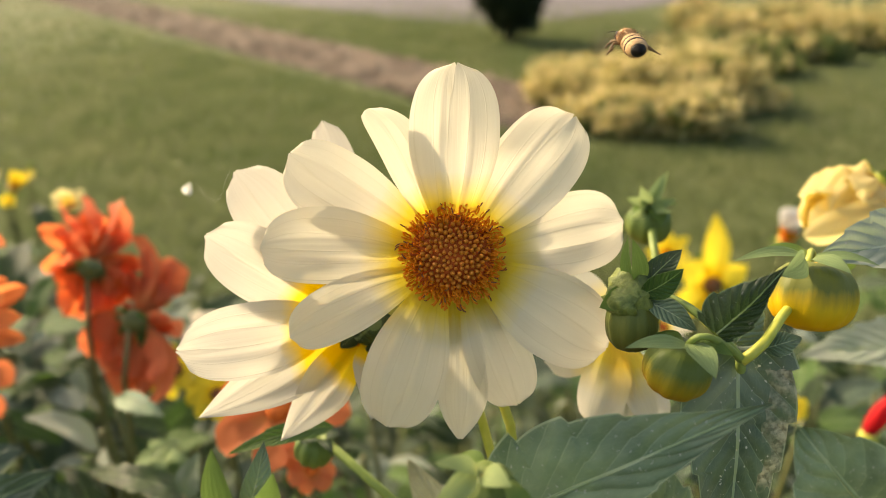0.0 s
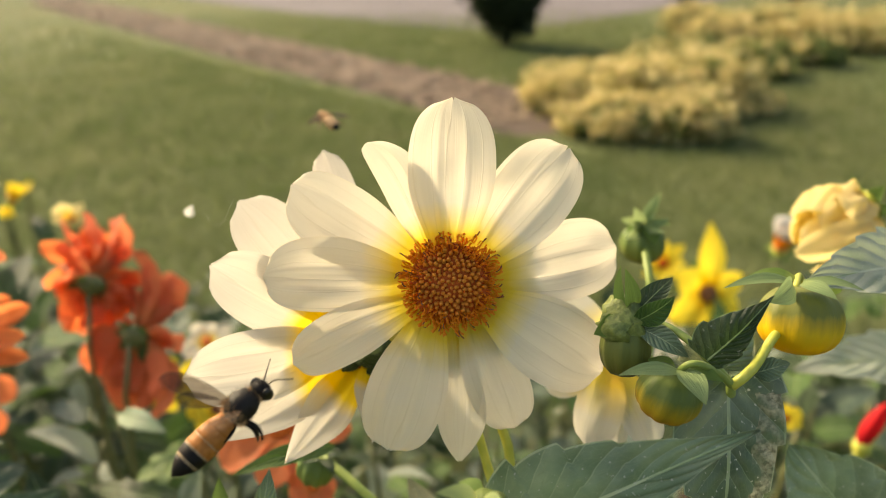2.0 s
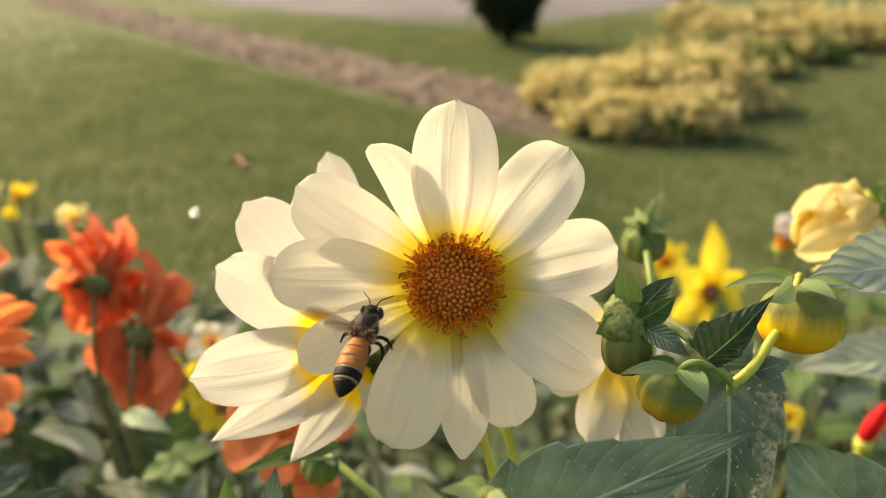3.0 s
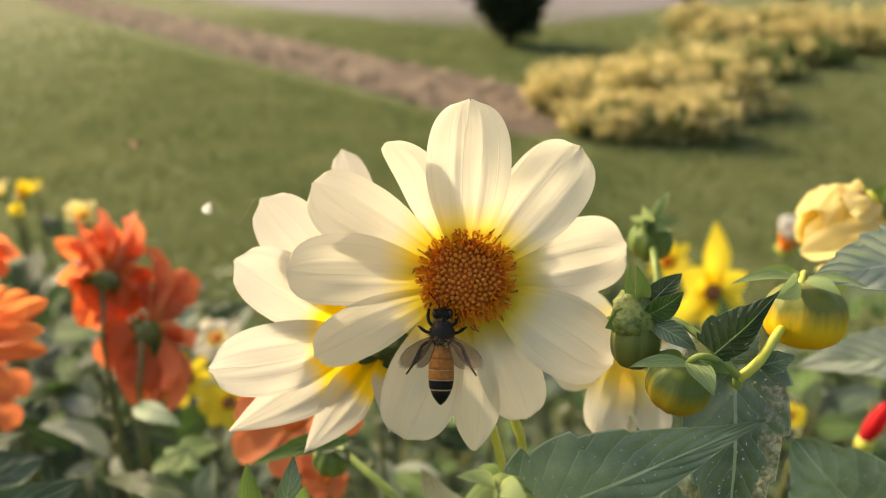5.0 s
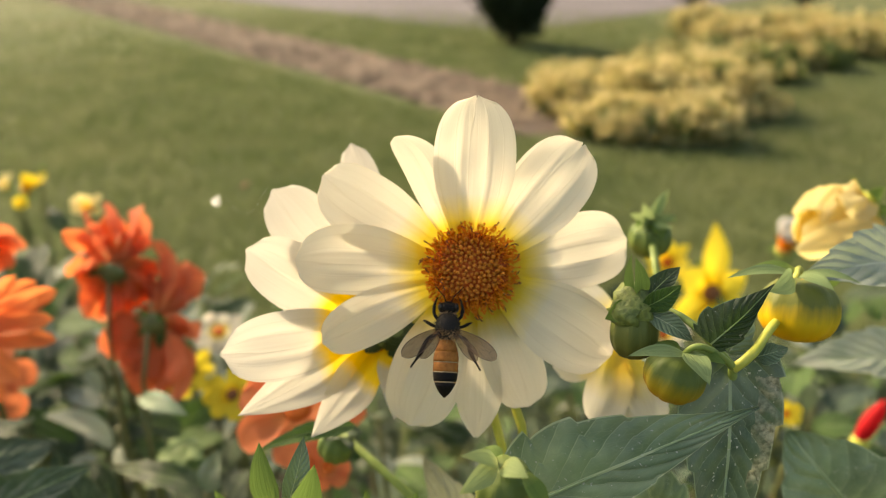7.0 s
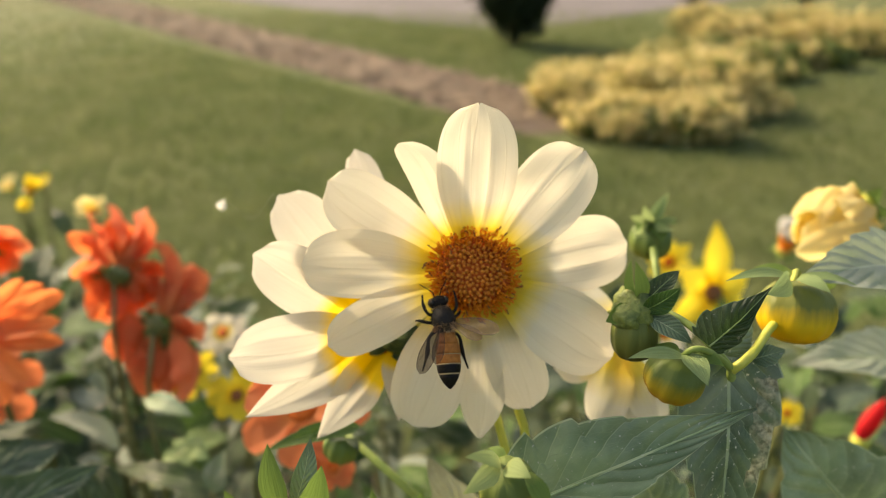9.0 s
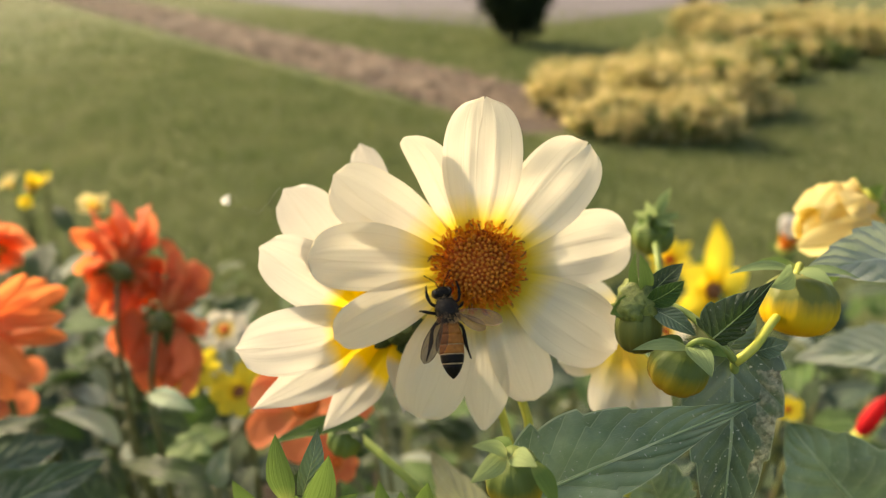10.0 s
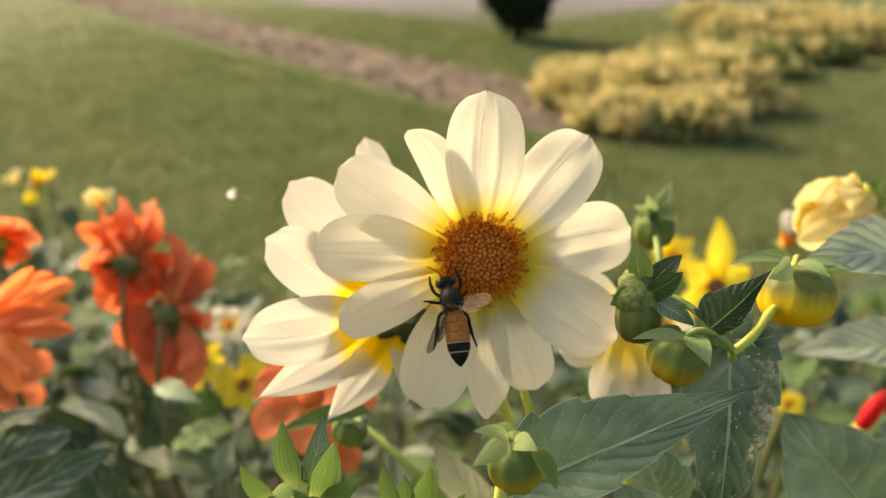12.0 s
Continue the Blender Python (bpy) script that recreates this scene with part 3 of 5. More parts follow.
def disc_of_florets(parent, centre, axis, radius, rng, count=110, outer=150):
    """A domed disc: closed florets in spirals inside, a brush of thin open ones with dark styles round the rim."""
    axis = Vector(axis).normalized()
    q = axis.to_track_quat("Z", "Y").to_matrix().to_4x4()
    bm = bmesh.new()
    dome = 0.34 * radius
    lathe(bm, centre, axis, [(-0.35 * radius, radius * 0.5), (-0.25 * radius, radius * 0.84), (0, radius * 0.85), (0.12 * radius, radius * 0.82)] + [(dome * math.cos(a), radius * 0.78 * math.sin(a)) for a in (1.25, 0.95, 0.6, 0.25, 0.02)], 28)
    core = part("disc", bm, DISC, parent, "domed rust-orange disc of tiny florets")
    for k in range(count):
        r = math.sqrt((k + 0.5) / count) * 0.64
        a = k * 2.399963
        h = dome * math.sqrt(max(1 - (r / 0.86) ** 2, 0))
        out = Vector((math.cos(a) * r * 0.5, math.sin(a) * r * 0.5, 1)).normalized()
        p = Vector((math.cos(a) * r * radius, math.sin(a) * r * radius, h)) + Vector((rng.gauss(0, 1), rng.gauss(0, 1), rng.gauss(0, 1.2))) * radius * 0.009
        s = radius * (0.073 + 0.014 * r) * rng.uniform(0.85, 1.15)
        m = q @ Matrix.Translation(p) @ out.to_track_quat("Z", "Y").to_matrix().to_4x4() @ Matrix.Diagonal((s * 1.12, s * 1.12, s * (1.1 + 0.9 * r), 1))
        child_mesh("floret", BUDLET, core, Matrix.Translation(centre) @ m)
    for k in range(outer):
        a = k * 2.399963 + rng.uniform(-0.1, 0.1)
        r = rng.uniform(0.60, 0.97)
        lean = rng.uniform(0.0, 0.8) + (r - 0.60) * 3.0
        out = Vector((math.cos(a) * lean + rng.gauss(0, 0.2), math.sin(a) * lean + rng.gauss(0, 0.2), 1.0)).normalized()
        p = Vector((math.cos(a) * r * radius, math.sin(a) * r * radius, (0.29 - 0.5 * (r - 0.60)) * radius * rng.uniform(0.6, 1.1)))
        s = radius * rng.uniform(0.09, 0.13)
        m = Matrix.Translation(centre) @ q @ Matrix.Translation(p) @ out.to_track_quat("Z", "Y").to_matrix().to_4x4() @ pose(0, 0, 0, 0, 0, rng.uniform(0, 360))
        child_mesh("open_floret", rng.choice(OPEN_FLORETS), core, m @ Matrix.Diagonal((s * 0.8, s * 0.8, s * 0.9, 1)))
        if k % 15 == 0:
            child_mesh("style", STYLE, core, m @ Matrix.Translation((0, 0, s * 0.7)) @ Matrix.Diagonal((s * 1.1, s * 1.1, s * 0.9, 1)))
    return core


def calyx(parent, centre, axis, radius, rng, count=8, droop=0.5, reach=(1.0, 1.5), cup_mat=None, bract_mat=None):
    """The green cup behind the petals and its leafy bracts."""
    axis = Vector(axis).normalized()
    bm = bmesh.new()
    lathe(bm, Vector(centre), -axis, [(-0.1 * radius, radius * 0.8), (0.25 * radius, radius * 0.95), (0.6 * radius, radius * 0.8), (0.95 * radius, radius * 0.3)], 16)
    cup = part("calyx", bm, cup_mat or STEM, parent, "green calyx")
    x = axis.orthogonal().normalized()
    y = axis.cross(x)
    for k in range(count):
        a = 2 * math.pi * k / count + rng.uniform(-0.2, 0.2)
        out = x * math.cos(a) + y * math.sin(a)
        b = Vector(centre) - axis * radius * 0.5 + out * radius * 0.6
        bm = bmesh.new()
        blade(bm, b, b + out * radius * rng.uniform(*reach) - axis * radius * rng.uniform(-0.1, droop), radius * 0.8, axis, 0.1, 0.25, 0, outline=sepal_width, nu=6, nv=8, seed=k)
        part("bract", bm, bract_mat or SEPAL, cup)


def stalk(parent, origin, points, r0, r1, material=STEM, n=24):
    bm = bmesh.new()
    tube(bm, [rel(origin, p) for p in points], r0, r1, n, 10)
    return part("stem", bm, material, parent)


TOWARDS = Vector((0.0, -0.905, 0.425))  # the way the main flower faces

FRONT = (0.0016, 0.1148, 0.7968)
main = thing("white_dahlia", FRONT, "open cream-white single dahlia with yellow petal bases and orange disc", "flower", "white dahlias")
def ray_petal(k, root, tip, width, bow, cup, ridge, curl, form, sway=0.0, hook=0.0, lop=0.0, notch=0.0):
    """One ray petal of the main flower."""
    bm = bmesh.new()
    blade(bm, rel(FRONT, root), rel(FRONT, tip), width, TOWARDS, bow, cup, curl, ridge=ridge, wave=0.13, outline=form, nu=28, nv=36, seed=k, notch=notch, sway=sway, hook=hook, lop=lop)
    return part("petal", bm, WHITE, main)


ray_petal(0, (0.0014, 0.1166, 0.8015), (0.0021, 0.1183, 0.8288), 0.0146, 0.07, 0.22, 0.11, -0.02, petal_width, 0, 0, 0, 0.02)
ray_petal(1, (0.0059, 0.1163, 0.8001), (0.0215, 0.1183, 0.8204), 0.0142, 0.07, 0.13, 0.07, -0.03, petal_width, 0, 0, 0, 0.028)
ray_petal(2, (0.0076, 0.1156, 0.7969), (0.0323, 0.1213, 0.8006), 0.0142, 0.07, 0.12, 0.07, -0.03, petal_width, 0, 0, 0, 0.004)
ray_petal(3, (0.0072, 0.1132, 0.7941), (0.0277, 0.1056, 0.7838), 0.0146, 0.06, 0.1, 0.06, -0.05, petal_width, 0, 0, 0, 0.012)
ray_petal(4, (0.0047, 0.1132, 0.7916), (0.0131, 0.1049, 0.7726), 0.0112, 0.05, 0.12, 0.06, -0.04, petal_width, 0, 0, 0, 0.018)
ray_petal(5, (0.0022, 0.1134, 0.7907), (0.0030, 0.1029, 0.7670), 0.0088, 0.05, 0.12, 0.05, -0.03, drop_width, -0.03, 0, 0, 0)
ray_petal(6, (-0.0018, 0.1125, 0.7919), (-0.0096, 0.1017, 0.7704), 0.0138, 0.06, 0.1, 0.06, -0.04, petal_width, 0, 0, 0, 0.012)
ray_petal(7, (-0.0041, 0.1133, 0.7939), (-0.0256, 0.1055, 0.7860), 0.0096, 0.07, 0.1, 0.05, -0.05, petal_width, 0.02, 0, 0, 0.006)
ray_petal(8, (-0.0045, 0.1150, 0.7970), (-0.0310, 0.1126, 0.7993), 0.0130, 0.09, 0.1, 0.07, -0.08, petal_width, 0.03, 0, 0, 0.004)
ray_petal(9, (-0.0035, 0.1176, 0.7995), (-0.0262, 0.1206, 0.8133), 0.0146, 0.05, 0.16, 0.09, -0.02, petal_width, -0.01, 0.0, 0.2, 0.012)
ray_petal(10, (-0.0016, 0.1186, 0.8005), (-0.0103, 0.1191, 0.8222), 0.0082, 0.05, 0.3, 0.09, 0.04, petal_width, 0.02, -0.1, -0.1, 0)
ray_petal(11, (0.0041, 0.1192, 0.7994), (0.0112, 0.1262, 0.8137), 0.0095, 0.05, 0.2, 0.08, -0.02, petal_width, 0, 0, 0, 0.01)
disc_of_florets(main, TOWARDS * 0.0012, TOWARDS, 0.0085, random.Random(4), 130, 620)
calyx(main, -TOWARDS * 0.0028, TOWARDS, 0.0062, random.Random(5), 8, -0.1, (0.9, 1.2))
for k in range(8):  # rounded pale bracts lie close behind the petals
    a = 2 * math.pi * (k + 0.1) / 8
    out = Vector((math.sin(a), 0, 0)) + Vector((0, 0.425, 0.905)) * math.cos(a)
    bm = bmesh.new()
    blade(bm, out * 0.004 - TOWARDS * 0.0022, out * 0.0150 - TOWARDS * (0.0022 + 0.0012 * math.cos(a)), 0.0088, TOWARDS, 0.03, 0.1, 0, outline=petal_width, nu=10, nv=12, seed=170 + k)
    part("inner_bract", bm, BRACT_THIN, main)
stalk(main, FRONT, [(0.0016, 0.1197, 0.7942), (0.0049, 0.1205, 0.7816), (0.0089, 0.1170, 0.7714), (0.0117, 0.1129, 0.7673), (0.0126, 0.1102, 0.7636), (0.0140, 0.1067, 0.7560), (0.0162, 0.1046, 0.7415), (0.02, 0.16, 0.45), (0.03, 0.17, 0.0)], 0.0008, 0.0035)

BACK = (-0.0153, 0.1281, 0.7765)
BACK_FACE = (Vector((0.35, -0.86, 0.37))).normalized()
second = thing("white_dahlia", BACK, "cream-white dahlia turned away, half hidden by another", "flower", "white dahlias")
for k, (root, tip, width, bow, cup, ridge, form) in enumerate((
    ((-0.0207, 0.1298, 0.7815), (-0.0365, 0.1241, 0.8088), 0.0136, 0.05, 0.16, 0.08, petal_width),
    ((-0.0218, 0.1286, 0.7789), (-0.0391, 0.1125, 0.8014), 0.0130, 0.05, 0.14, 0.09, petal_width),
    ((-0.0218, 0.1274, 0.7762), (-0.0417, 0.0995, 0.7872), 0.0132, 0.05, 0.16, 0.10, petal_width),
    ((-0.0207, 0.1265, 0.7743), (-0.0404, 0.1004, 0.7736), 0.0115, 0.05, 0.16, 0.10, point_width),
    ((-0.0173, 0.1259, 0.7728), (-0.0286, 0.1053, 0.7649), 0.0102, 0.05, 0.18, 0.10, point_width),
    ((-0.0140, 0.1263, 0.7725), (-0.0128, 0.1085, 0.7672), 0.0095, 0.05, 0.18, 0.08, point_width),
    ((-0.0163, 0.1307, 0.7810), (-0.0225, 0.1366, 0.8148), 0.0090, 0.05, 0.18, 0.08, petal_width),
    ((-0.0107, 0.1274, 0.7725), (-0.0053, 0.1157, 0.7613), 0.0110, 0.05, 0.18, 0.08, petal_width),
)):
    bm = bmesh.new()
    blade(bm, rel(BACK, root), rel(BACK, tip), width, BACK_FACE, bow, cup, -0.03, ridge=ridge, wave=0.12, outline=form, nu=22, nv=22, seed=20 + k, notch=0.008 + 0.005 * (k * 5 % 4) if form is petal_width else 0.0)
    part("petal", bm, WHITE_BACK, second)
disc_of_florets(second, -BACK_FACE * 0.002, -BACK_FACE, 0.0075, random.Random(14), 60, 60)
calyx(second, BACK_FACE * 0.001, -BACK_FACE, 0.0052, random.Random(15), 6, 0.4, (0.8, 1.2), LEAF_DEEP, LEAF_DEEP)
stalk(second, BACK, [(-0.0148, 0.1310, 0.7756), (-0.0057, 0.1308, 0.7704), (0.0018, 0.1213, 0.7711), (0.0054, 0.1157, 0.7685), (0.0071, 0.1120, 0.7652), (0.0105, 0.1089, 0.7608), (0.0147, 0.1050, 0.7522), (0.012, 0.15, 0.42), (0.0, 0.16, 0.0)], 0.0008, 0.0035)

THIRD = (0.0354, 0.1292, 0.7717)
third = thing("white_dahlia", THIRD, "drooping cream dahlia with yellow petal bases behind the buds", "flower", "white dahlias")
for k, (root, tip, width) in enumerate((
    ((0.0346, 0.1291, 0.7715), (0.0279, 0.1121, 0.7631), 0.0100),
    ((0.0352, 0.1280, 0.7715), (0.0341, 0.1136, 0.7614), 0.0052),
    ((0.0363, 0.1285, 0.7702), (0.0407, 0.1127, 0.7622), 0.0082),
    ((0.0338, 0.1298, 0.7730), (0.0252, 0.1319, 0.7849), 0.0085),
    ((0.0333, 0.1308, 0.7704), (0.0205, 0.1255, 0.7684), 0.0095),
)):
    bm = bmesh.new()
    blade(bm, rel(THIRD, root), rel(THIRD, tip), width, TOWARDS, 0.06, 0.25, -0.05, ridge=0.1, wave=0.15, outline=petal_width, nu=14, nv=16, seed=40 + k, notch=0.03)
    part("petal", bm, WHITE_DEEP, third)
calyx(third, -TOWARDS * 0.002, TOWARDS, 0.005, random.Random(25))
stalk(third, THIRD, [(0.0364, 0.1326, 0.7696), (0.0402, 0.1387, 0.7538), (0.0408, 0.1334, 0.7422), (0.0412, 0.1245, 0.7225), (0.05, 0.2, 0.4), (0.05, 0.2, 0.0)], 0.0009, 0.004)


# ---- buds and leaves beside the main flower ----
RIB = plain_material("leaf_rib", (0.2, 0.28, 0.14), (0.3, 0.37, 0.2), 400, 0.5, 0.2, 0.0003)


def bud(parent, origin, centre, axis, radius, material, sepals, seed, squash=0.85, knobs=0.09, bracts=SEPAL):
    """A nodding bud: a fluted body whose stalk end points along axis, with leafy bracts spreading from it."""
    rng = random.Random(seed)
    axis = Vector(axis).normalized()
    c = rel(origin, centre)
    bm = bmesh.new()
    prof = [(-math.cos(a) * radius * squash, max(math.sin(a) ** 0.62 * radius, 0.0002)) if 0 < a < 3.14 else (-math.cos(a) * radius * squash, 0.0003) for a in (math.pi * j / 12 for j in range(13))]
    lathe(bm, c, axis, prof, 40, 9, knobs)
    body = part("bud", bm, material, parent)
    x = axis.orthogonal().normalized()
    y = axis.cross(x)
    top = c + axis * radius * squash * 0.92
    for k in range(sepals):
        a = 2 * math.pi * (k + 0.3) / sepals + rng.uniform(-0.2, 0.2)
        out = x * math.cos(a) + y * math.sin(a)
        b = top + out * radius * 0.2
        e = top + out * radius * rng.uniform(1.0, 1.45) + axis * radius * rng.uniform(-0.35, 0.25)
        bm = bmesh.new()
        blade(bm, b, e, radius * rng.uniform(0.6, 0.85), axis, 0.12, 0.15, -0.08, outline=sepal_width, nu=8, nv=10, seed=seed + k)
        part("bract", bm, bracts, body)
    return body


def leaf(name, origin, parent, base, tip, width, face, material, bow=0.04, fold=0.22, wave=0.12, seed=0, teeth=5, label="", rib=True, quilt=0.0, start=0.0, lop=0.0, outline=leaf_width, sway=0.0):
    bm = bmesh.new()
    def shape(v):
        return outline(start + (1 - start) * v, teeth, 0.14)

    blade(bm, rel(origin, base), rel(origin, tip), width, face, bow, 0.0, -0.05, fold=fold, wave=wave, quilt=quilt, outline=shape, nu=26 if quilt else 14, nv=90 if quilt else 40, seed=seed, lop=lop, sway=sway)
    ob = part("leaf", bm, material, parent, label)
    if rib:
        b, t, f = rel(origin, base), rel(origin, tip), Vector(face)
        ax = t - b
        up = ax.cross(f).normalized().cross(ax).normalized()
        bm = bmesh.new()
        pts = [b + ax * v + up * ax.length * (bow * 4 * v * (1 - v) - 0.05 * v ** 3) + ax.cross(f).normalized() * ax.length * sway * 4 * v * (1 - v) for v in (0.0, 0.25, 0.5, 0.75, 0.97)]
        tube(bm, pts, width * 0.015, width * 0.006, 14, 6)
        part("midrib", bm, RIB, ob)
    return ob


JOINT = (0.0456, 0.0951, 0.7885)
spray = thing("dahlia_bud_spray", JOINT, "spray of nodding yellow-green dahlia buds with dark leaves", "flower buds")
stalk(spray, JOINT, [(0.10, 0.14, 0.0), (0.085, 0.14, 0.4), (0.0585, 0.1083, 0.7376), (0.0556, 0.1143, 0.7630), (0.0512, 0.1078, 0.7778), (0.0457, 0.0959, 0.7878)], 0.004, 0.0008, STEM_MID)
stalk(spray, JOINT, [(0.0453, 0.0950, 0.7882), (0.0482, 0.0959, 0.7902), (0.0530, 0.1011, 0.7921), (0.0673, 0.1222, 0.7878), (0.0671, 0.1214, 0.7933), (0.0643, 0.1173, 0.7963), (0.0619, 0.1129, 0.7962)], 0.00085, 0.0006)
stalk(spray, JOINT, [(0.0453, 0.0951, 0.7885), (0.0426, 0.0954, 0.7915), (0.0391, 0.0988, 0.7943), (0.0357, 0.1025, 0.7951), (0.0325, 0.1053, 0.7940), (0.0299, 0.1044, 0.7920)], 0.0007, 0.0006, STEM_MID)
stalk(spray, JOINT, [(0.0453, 0.0951, 0.7885), (0.0410, 0.0936, 0.7925), (0.0377, 0.0931, 0.7937), (0.0363, 0.0943, 0.7915)], 0.0006, 0.0005, STEM_MID)
bud(spray, JOINT, (0.0620, 0.1097, 0.7917), (0.06, 0.30, 1), 0.0071, BUD, 0, 31, 0.80, 0.07)
bud(spray, JOINT, (0.0359, 0.0954, 0.7867), (0.22, -0.05, 1), 0.0053, BUD_OLIVE, 0, 32, 0.80)
bud(spray, JOINT, (0.0305, 0.1035, 0.7900), (0.0, 0.2, 1), 0.0043, BUD_KNOB, 0, 33, 1.05, 0.10)
def spray_bract(k, root, tip, width, side, material):
    """One leafy bract of the bud spray, from root to tip, showing the given side."""
    bm = bmesh.new()
    blade(bm, rel(JOINT, root), rel(JOINT, tip), width, side, 0.08, 0.2, -0.06, outline=sepal_width, nu=8, nv=12, seed=60 + k)
    return part("bract", bm, material, spray)


spray_bract(0, (0.0598, 0.1106, 0.7986), (0.0465, 0.1060, 0.8005), 0.0026, (0, -0.35, 1), SEPAL_GREY)
spray_bract(1, (0.0594, 0.1096, 0.7988), (0.0535, 0.1039, 0.7983), 0.0046, (0, -1, 0.3), SEPAL_GREY)
spray_bract(2, (0.0608, 0.1096, 0.7987), (0.0644, 0.1042, 0.7988), 0.0034, (0, -0.4, 1), SEPAL_GREY)
spray_bract(3, (0.0627, 0.1124, 0.7977), (0.0726, 0.1101, 0.7974), 0.0022, (0, -0.3, 1), SEPAL_GREY)
spray_bract(4, (0.0627, 0.1153, 0.7968), (0.0559, 0.1185, 0.7965), 0.0030, (0, -0.4, 1), SEPAL)
spray_bract(5, (0.0653, 0.1142, 0.7968), (0.0733, 0.1172, 0.7937), 0.0034, (0.5, -1, 0.3), SEPAL)
spray_bract(6, (0.0360, 0.0934, 0.7920), (0.0263, 0.0908, 0.7936), 0.0028, (0, -0.35, 1), SEPAL_GREY)
spray_bract(7, (0.0366, 0.0935, 0.7923), (0.0382, 0.0864, 0.7912), 0.0042, (0.2, -1, 0.3), SEPAL_GREY)
spray_bract(8, (0.0374, 0.0945, 0.7919), (0.0423, 0.0911, 0.7919), 0.0030, (0, -0.5, 1), SEPAL)
spray_bract(9, (0.0361, 0.0960, 0.7904), (0.0334, 0.1003, 0.7902), 0.0034, (0, -0.5, 1), SEPAL)
spray_bract(10, (0.0301, 0.1040, 0.7959), (0.0288, 0.1064, 0.8038), 0.0026, (-1, -0.6, 0), SEPAL)
spray_bract(11, (0.0312, 0.1042, 0.7965), (0.0293, 0.1035, 0.8046), 0.0030, (0.3, -1, 0.1), SEPAL)
spray_bract(12, (0.0312, 0.1031, 0.7966), (0.0380, 0.1066, 0.8018), 0.0042, (-0.2, -0.8, 0.7), LEAF_DEEP)
spray_bract(13, (0.0314, 0.1019, 0.7962), (0.0366, 0.1007, 0.8009), 0.0046, (0.1, -1, 0.2), LEAF_LIT)
spray_bract(14, (0.0325, 0.1022, 0.7945), (0.0387, 0.0969, 0.7925), 0.0042, (0, -0.8, 0.8), LEAF)
spray_bract(15, (0.0294, 0.1037, 0.7953), (0.0247, 0.1019, 0.7937), 0.0040, (0, -1, 0.5), SEPAL)
# green swollen top of the smallest bud
bm = bmesh.new()
lathe(bm, rel(JOINT, (0.0304, 0.1048, 0.7955)), (0.05, 0, 1), [(-0.0045, 0.0026), (-0.0034, 0.0034), (-0.0022, 0.0039), (-0.0011, 0.0040), (0.0, 0.0038), (0.001, 0.0034), (0.002, 0.0028), (0.0028, 0.0020), (0.0034, 0.0009)], 44)
lathe(bm, rel(JOINT, (0.0285, 0.1030, 0.7945)), (-0.5, -0.5, 0.6), [(-0.002, 0.0012), (-0.001, 0.0024), (0.0002, 0.0028), (0.0014, 0.0022), (0.0022, 0.0008)], 20)
for v in bm.verts:  # knobbly swellings where its bracts begin
    v.co += v.co.normalized() * 0.0016 * noise.noise(v.co * 700.0)
part("calyx", bm, KNOBBLY, spray, "knobbly yellow-green calyx")
leaf("leaf", JOINT, spray, (0.0401, 0.0932, 0.7941), (0.0482, 0.0928, 0.8052), 0.0104, (-0.1, -0.9, 0.4), LEAF_DEEP, 0.05, 0.16, 0.25, 71, 4, quilt=0.08, start=0.1, lop=0.5, outline=long_leaf_width)
leaf("leaf", JOINT, spray, (0.0451, 0.0978, 0.7895), (0.0512, 0.1045, 0.7948), 0.0060, (0.3, -0.9, 0.3), LEAF, 0.05, 0.2, 0.2, 72, 4)
leaf("leaf", JOINT, spray, (0.0495, 0.0975, 0.7889), (0.0551, 0.0973, 0.7910), 0.0040, (0.1, -0.8, 0.6), LEAF, 0.08, 0.25, 0.2, 73, 3)
leaf("leaf", JOINT, spray, (0.0464, 0.0995, 0.7872), (0.0461, 0.0870, 0.7536), 0.0190, (0.03, -1.0, 0.25), LEAF_TORN, 0.03, 0.10, 0.15, 74, 6, "large dark leaf with a torn dusty edge", quilt=0.03, start=0.28)
leaf("leaf", JOINT, spray, (0.1030, 0.1362, 0.7872), (0.0648, 0.1128, 0.7984), 0.0175, (-0.25, -0.65, 0.75), LEAF_DUSTY_LIT, 0.06, 0.2, 0.15, 75, 6, quilt=0.04)

NEAR = (0.0079, 0.0810, 0.7671)
near_spray = thing("dahlia_leaf_shoot", NEAR, "large dusty blue-green toothed dahlia leaf on its shoot", "leaf")
leaf("leaf", NEAR, near_spray, (0.0061, 0.0807, 0.7689), (0.0437, 0.0798, 0.7910), 0.0215, (-0.02, -0.86, 0.50), LEAF, 0.04, 0.14, 0.08, 81, 6, quilt=0.02, start=0.05, lop=0.4, sway=-0.02, outline=long_leaf_width)
leaf("leaf", NEAR, near_spray, (0.0104, 0.0875, 0.7718), (0.0091, 0.0881, 0.7780), 0.0035, (0.2, -0.9, 0.3), LEAF, 0.05, 0.2, 0.1, 82, 3)
stalk(near_spray, NEAR, [(0.02, 0.10, 0.0), (0.018, 0.10, 0.4), (0.0078, 0.0810, 0.7429), (0.0069, 0.0800, 0.7672)], 0.0035, 0.0012)

